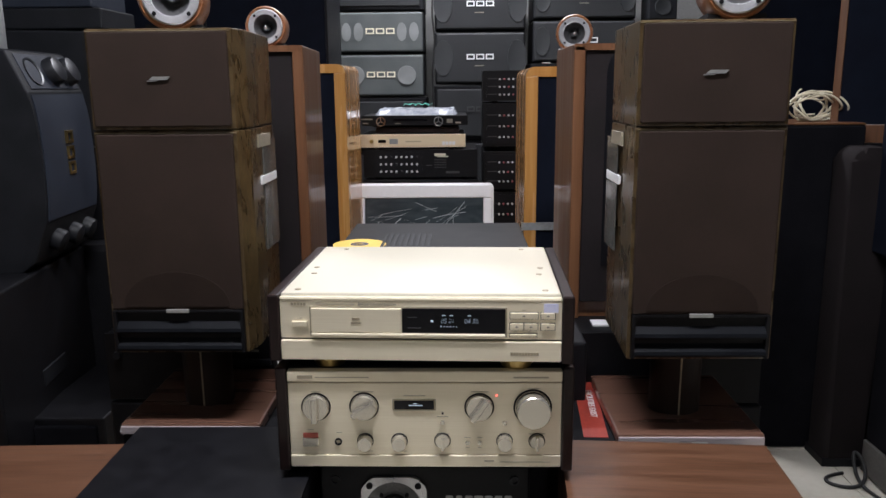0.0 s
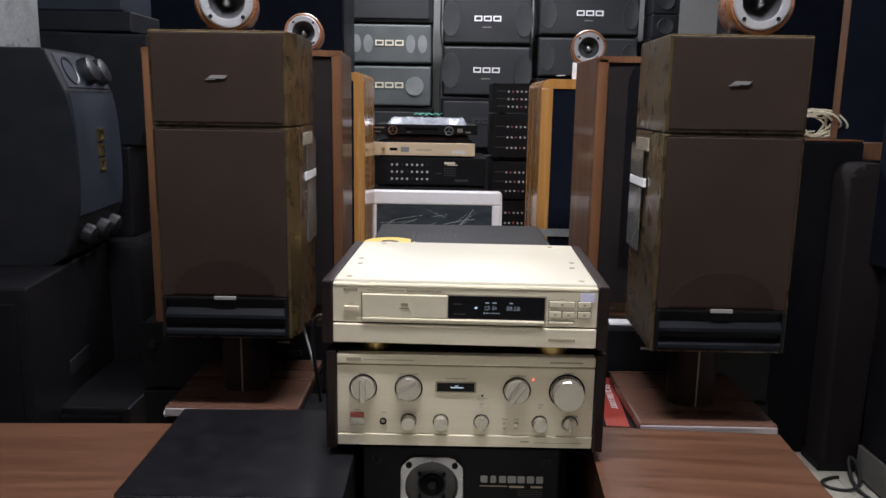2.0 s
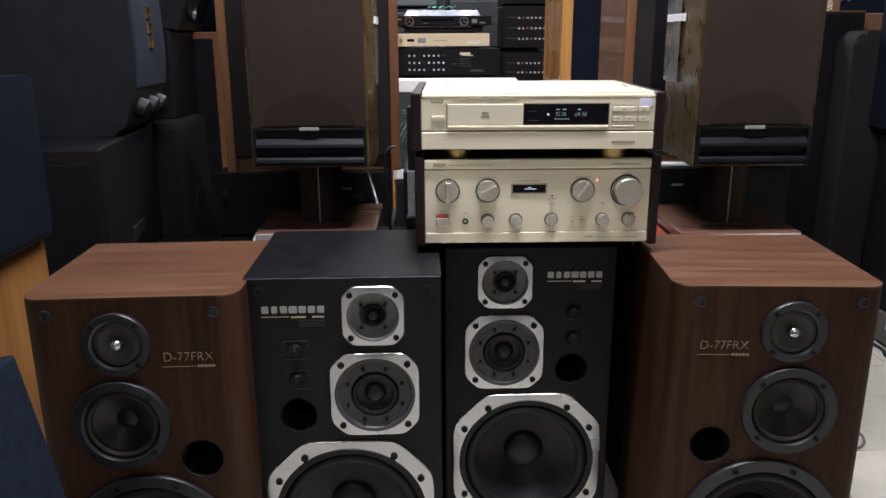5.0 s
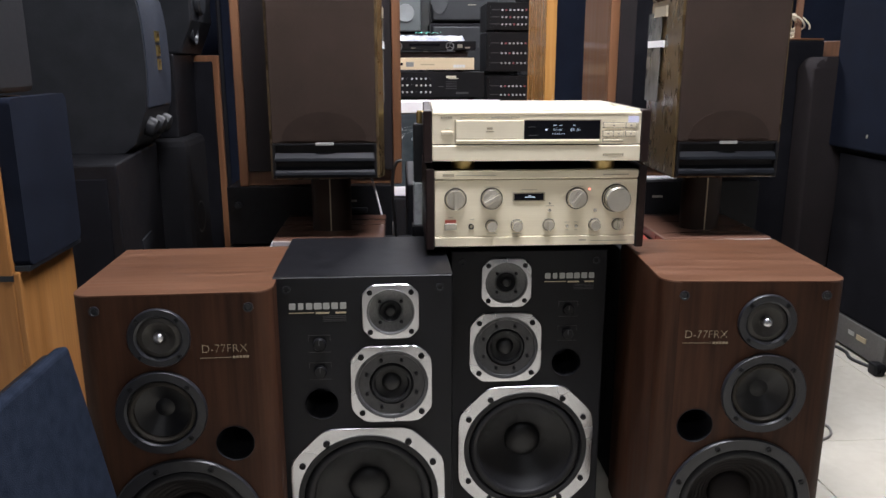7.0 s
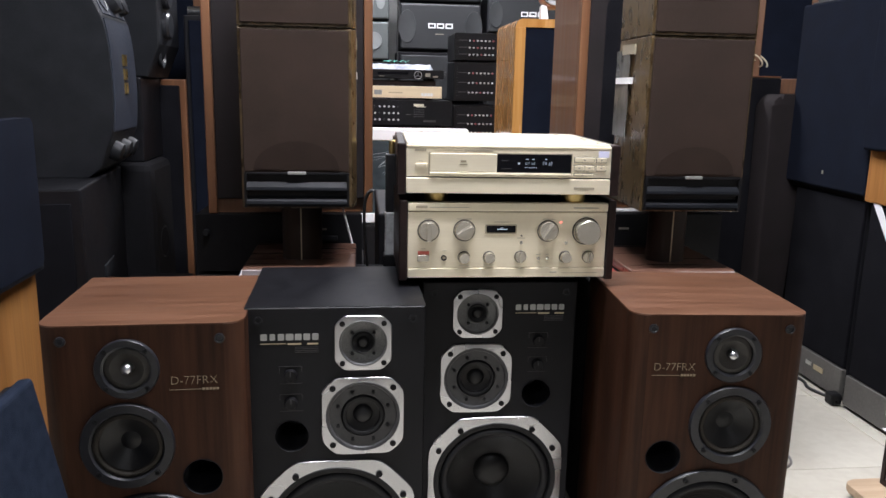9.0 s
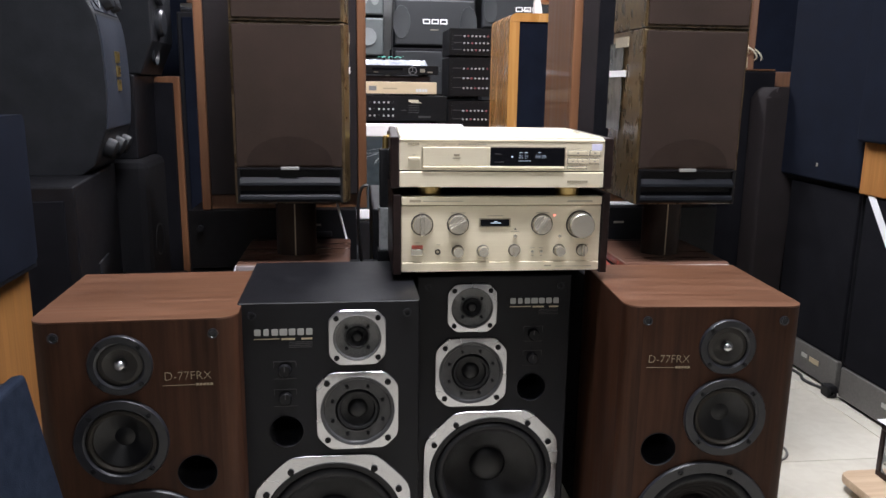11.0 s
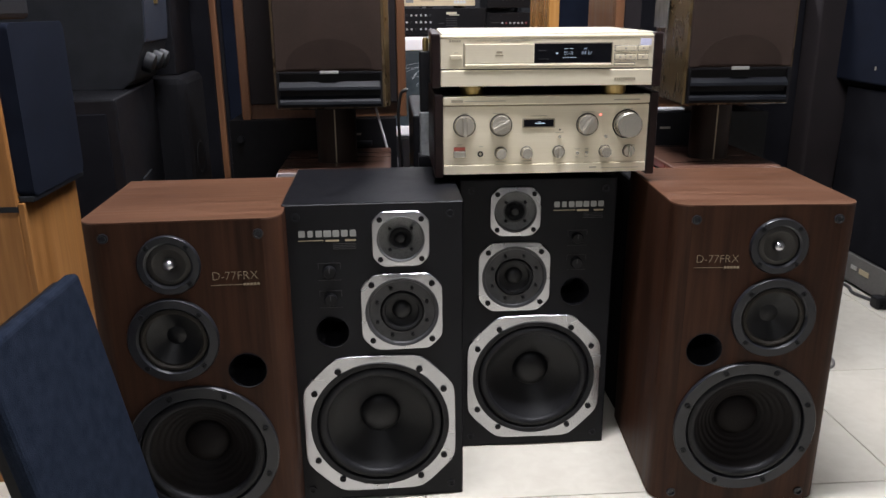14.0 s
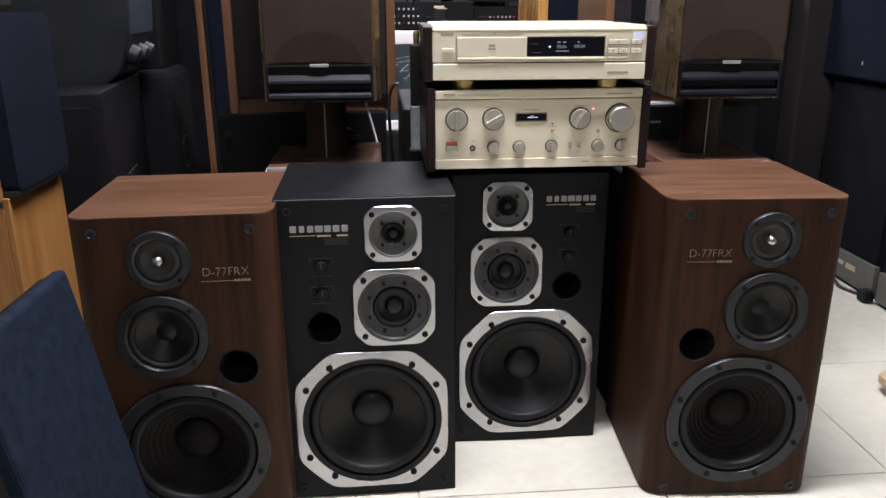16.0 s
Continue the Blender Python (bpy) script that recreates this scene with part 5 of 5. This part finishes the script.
# ---- right side ----
tall = cabinet("navy_tall_speaker", 1.195, 1.5085, 2.6785, 2.9995, 0.0, 1.1499, black_vinyl, "tall narrow speaker with near-black cloth and walnut top", "loudspeaker", grille=cloth_black, inset=0.004)
part("top_board", box(-0.156, 0.156, -0.162, 0.16, 1.1502, 1.1562, 0.002), walnut_light, tall, "thin walnut top")
c = thing("column_speaker", pose(1.4752, 2.528, 0), "dark rounded column speaker covered in brown-black cloth", "loudspeaker")
part("body", prism(rounded(-0.075, 0.075, 0, 1.085, 0.045, 6, (0, 0, 1, 1)), 0, 0.13, "y", bevel=0.02), cloth_brownblack, c, "", True)
part("plinth", box(-0.078, 0.078, -0.004, 0.134, 0.0, 0.03, 0.003), black_paint, c)
t = tall_speaker("walnut_speaker", 1.4221, 1.6429, 2.7153, 2.9514, 1.7879, walnut_light, cloth_navy, "walnut framed speaker with navy cloth standing on another", 0.024, z0=1.0867)
t.matrix_basis = pose(1.5361, 2.7326, 1.0864, 0, 0, -26)
part("bottom_rail", box(-0.11, 0.11, -0.002, 0.022, 0.0, 0.062, 0.003), walnut_light, t)
cabinet("floor_speaker_box", 1.5135, 1.8196, 2.6964, 3.0174, 0.0, 1.0866, black_vinyl, "black speaker box under a walnut speaker", "loudspeaker")


def panel_speaker(y0, y1, x, label):
    c = thing("panel_speaker", pose(x, y0, 0), label, "loudspeaker", "panel speakers")
    d = y1 - y0
    part("body", box(0.012, 0.3, 0.0, d, 0.0, 0.735, 0.004), black_vinyl, c)
    part("grille", box(0.0, 0.016, 0.008, d - 0.008, 0.125, 0.73, 0.004), cloth_black, c, "black cloth grille")
    part("plinth", box(-0.006, 0.016, 0.004, d - 0.004, 0.012, 0.122, 0.004), plinth_grey, c, "grey plinth")
    part("label_plate", box(-0.009, -0.005, d * 0.42, d * 0.5, 0.07, 0.085), print_silver, c, "small bright label")
    part("label_plate", box(-0.009, -0.005, d * 0.25, d * 0.38, 0.066, 0.085), print_gold, c)
    for fy in (0.03, d - 0.03):
        part("foot", lathe([(0, 0), (0.02, 0), (0.022, 0.012), (0, 0.012)], (0.04, fy, 0), 12, "z"), rubber, c)
        part("foot", lathe([(0, 0), (0.02, 0), (0.022, 0.012), (0, 0.012)], (0.26, fy, 0), 12, "z"), rubber, c)
    return c


panel_speaker(2.0512, 2.4903, 1.512, "tall black cloth speaker with grey plinth on the floor")
pb = panel_speaker(1.5555, 2.0134, 1.497, "tall black cloth speaker with grey plinth and tape")
bm = box(-0.003, 0.001, -0.014, 0.014, -0.12, 0.12)
bm.transform(Matrix.Translation((0.0, 0.36, 0.66)) @ Matrix.Rotation(radians(-38), 4, "X"))
part("tape", bm, paper_white, pb, "diagonal strip of white tape")
c = thing("navy_speaker", pose(1.5021, 2.0461, 0.7304), "navy cloth speaker standing on a black one", "loudspeaker")
part("cabinet", box(0.02, 0.3, 0.0, 0.49, 0.0, 0.7, 0.004), black_vinyl, c)
part("grille", box(-0.012, 0.022, -0.004, 0.494, 0.02, 0.69, 0.008), cloth_navy, c, "navy cloth grille")
part("badge", box(-0.0145, -0.011, 0.24, 0.247, 0.07, 0.083), print_grey, c)
c = thing("oak_speaker", pose(1.4897, 1.5504, 0.7359), "light oak speaker with navy grille standing on a black one", "loudspeaker")
part("cabinet", box(0.0, 0.3, 0.0, 0.485, 0.0, 0.8, 0.004), oak, c, "light oak cabinet")
part("grille", box(-0.03, 0.004, 0.005, 0.49, 0.175, 0.79, 0.008), cloth_navy, c, "thick navy grille")

# small boxed amplifier with paper on it near the walkway
c = thing("wooden_stool", pose(1.1067, 1.0362, 0.0), "low wooden board with rounded corner on short legs", "stool")
part("board", prism(rounded(0.0, 0.42, 0.0, 0.39, 0.03), 0.03, 0.052, "z", bevel=0.004), oak_pale, c, "pale worn wooden board", True)
for x in (0.05, 0.37):
    for y in (0.05, 0.34):
        part("leg", lathe([(0, 0), (0.016, 0), (0.02, 0.03), (0, 0.03)], (x, y, 0), 16, "z"), oak_pale, c, "", True)
c = thing("small_amplifier", pose(1.2040, 1.4013, 0.0525), "small maroon framed amplifier with silver knobs on a stool", "amplifier")
part("case", box(0.004, 0.28, -0.33, 0.0, 0.0, 0.15, 0.004), ebony, c, "maroon brown case")
for dims in ((-0.33, 0.0, 0.0, 0.016), (-0.33, 0.0, 0.134, 0.15), (-0.016, 0.0, 0.016, 0.134), (-0.33, -0.314, 0.016, 0.134)):
    part("frame", box(-0.006, 0.006, *dims, 0.002), ebony, c)
part("face", box(-0.001, 0.005, -0.314, -0.016, 0.016, 0.134), clear_box, c, "grey face plate")
for y in (-0.06, -0.13):
    for z in (0.05, 0.095):
        part("knob", lathe([(0.016, 0.0), (0.016, -0.022), (0, -0.024)], (0, y, z), 20, "x"), chrome, c, "silver knob", True)
tagged(finish("paper_sheet", box(1.1964, 1.4392, 1.1276, 1.4203, 0.203, 0.2045), paper_white), "white paper sheet lying on a small amplifier", "paper")

# ---- cables and small things ----
random.seed(3)
coil = thing("cable_coil", pose(1.3913, 2.8292, 1.1554), "coil of cream speaker cable on a tall speaker", "cable")
for i in range(9):
    rx, rz, ph = random.uniform(0.05, 0.09), random.uniform(0.035, 0.055), random.uniform(0, 6.28)
    ox, oy, tilt = random.uniform(-0.02, 0.03), random.uniform(-0.08, 0.02), random.uniform(-0.4, 0.4)
    pts = [(ox + rx * math.cos(a + ph), oy + 0.03 * math.sin(a * 2 + ph) + 0.02 * math.cos(a), max(0.004, 0.048 + rz * math.sin(a + ph) * math.cos(tilt) + 0.012 * math.sin(3 * a + i))) for a in np.linspace(0, 5.6, 12)]
    cable("cable_loop", pts, 0.0035, cable_cream, "", coil)
cable("floor_cable", [(1.4428, 2.4715, 0.006), (1.3875, 2.4574, 0.006), (1.3512, 2.4243, 0.006), (1.3821, 2.3818, 0.006), (1.4523, 2.3677, 0.006), (1.4948, 2.4156, 0.03), (1.4983, 2.4783, 0.07), (1.4834, 2.502, 0.075), (1.4730, 2.4632, 0.04), (1.4524, 2.3866, 0.007), (1.4821, 2.3016, 0.006), (1.4918, 2.226, 0.006), (1.4575, 2.1883, 0.006), (1.4813, 2.1222, 0.006), (1.4961, 2.075, 0.008), (1.4708, 2.0093, 0.02)], 0.006, cable_black, "black power cable lying on the tiles")
cable("floor_wire", [(0.869, 1.6595, 0.004), (0.9897, 1.7256, 0.004), (1.1, 1.702, 0.004), (1.0896, 1.6264, 0.004), (1.0412, 1.5726, 0.004), (0.9086, 1.5556, 0.004)], 0.004, cable_grey, "thin grey wire curving over the tiles")
tagged(finish("plug", box(1.456, 1.496, 2.015, 2.062, 0.001, 0.045, 0.008), rubber), "black plug at the end of a floor cable", "plug")
cable("speaker_wire", [(0.6261, 1.2346, 0.006), (0.7267, 1.2818, 0.005), (0.7572, 1.3581, 0.03), (0.7276, 1.4346, 0.06), (0.6672, 1.4239, 0.02), (0.6067, 1.3762, 0.005)], 0.004, cable_grey, "grey speaker wire looping behind a speaker")
cable("speaker_wire", [(0.2831, 1.4863, 0.4991), (0.2922, 1.406, 0.3497), (0.3065, 1.3824, 0.2), (0.2908, 1.3415, 0.1), (0.3159, 1.4239, 0.02), (0.306, 1.4706, 0.004)], 0.004, cable_black, "black speaker wire hanging behind a speaker")
cable("speaker_wire", [(0.2898, 1.4837, 0.419), (0.3071, 1.4233, 0.3), (0.2886, 1.4019, 0.22), (0.3114, 1.4365, 0.12), (0.2961, 1.4895, 0.004)], 0.003, cable_grey, "grey speaker wire hanging behind a speaker")
card = thing("red_card", pose(0.4276, 1.58, 0.6269, 0, 0, -4), "red printed card lying beside a speaker stand", "card")
part("sheet", box(-0.02, 0.026, -0.14, 0.14, 0.0, 0.0025), red_card, card)
letters("card_lettering", "FACILITIES EXIST", 0.019, print_white, card, (0.008, 0.02, 0.003), (0, 0, -90))
cabinet("side_cabinet", 0.3522, 0.4596, 1.4049, 1.7164, 0.0, 0.6282, carpet_black, "narrow black cabinet between speakers", "cabinet")
# stacked blocks stand in for the end of another unit further back
post = thing("device_end", pose(-0.1338, 1.4903, 0.6279), "stand-in for the black end of a device behind, with brass tip", "adapter")
part("case", box(-0.016, 0.018, -0.02, 0.02, 0.05, 0.156, 0.003), clear_box, post, "frosted grey block")
part("base", box(-0.02, 0.02, -0.025, 0.025, 0.0, 0.05, 0.002), black_metal, post)
part("sleeve", box(-0.015, 0.015, -0.015, 0.015, 0.156, 0.298, 0.004), rubber, post, "black sleeve")
part("tip", lathe([(0.007, 0.298), (0.007, 0.322), (0.005, 0.328), (0, 0.328)], (0, 0, 0), 16, "z"), brass, post, "brass tip", True)
cabinet("side_cabinet", -0.2299, -0.1044, 1.4049, 1.5937, 0.0, 0.6282, carpet_black, "narrow black cabinet between speakers", "cabinet")
cable("loop_cable", [(-0.1928, 1.5376, 0.6318), (-0.1995, 1.5121, 0.7193), (-0.2043, 1.4957, 0.7997), (-0.1921, 1.4875, 0.8398), (-0.1771, 1.4874, 0.8348)], 0.004, cable_black, "black cable looping beside the device end")
tagged(finish("white_stick", lathe([(0, 0), (0.003, 0), (0.003, 0.15), (0, 0.15)], (0, 0, 0), 10, "z"), paper_white), "thin white stick leaning behind a stand", "stick").matrix_basis = pose(-0.2321, 1.6804, 0.6643, 0, -14, 0)

tagged(finish("paper_tag", lathe([(0, 0), (0.006, 0), (0.009, 0.006), (0.002, 0.022), (0, 0.023)], (-0.4922, 1.46, 0.6253), 10, "z"), paper_white), "small white paper tag on a black cabinet", "tag")

# ---- floor tiles, each its own piece ----
T, GAP = 0.535, 0.003
me = bpy.data.meshes.new("tile")
tb = box(GAP / 2, T - GAP / 2, GAP / 2, T - GAP / 2, -0.008, 0.0, 0.0012, 1)
tb.to_mesh(me)
tb.free()
me.materials.append(tile_glaze)
ix0, iy0 = 0.906 - 7 * T, 1.582 - 9 * T
for i in range(10):
    for j in range(17):
        if ix0 + i * T < X1 + 0.15 and iy0 + j * T < Y1 + 0.15:
            tile = new("tile", me)
            tile.parent = floor
            tile.location = (ix0 + i * T, iy0 + j * T, 0)
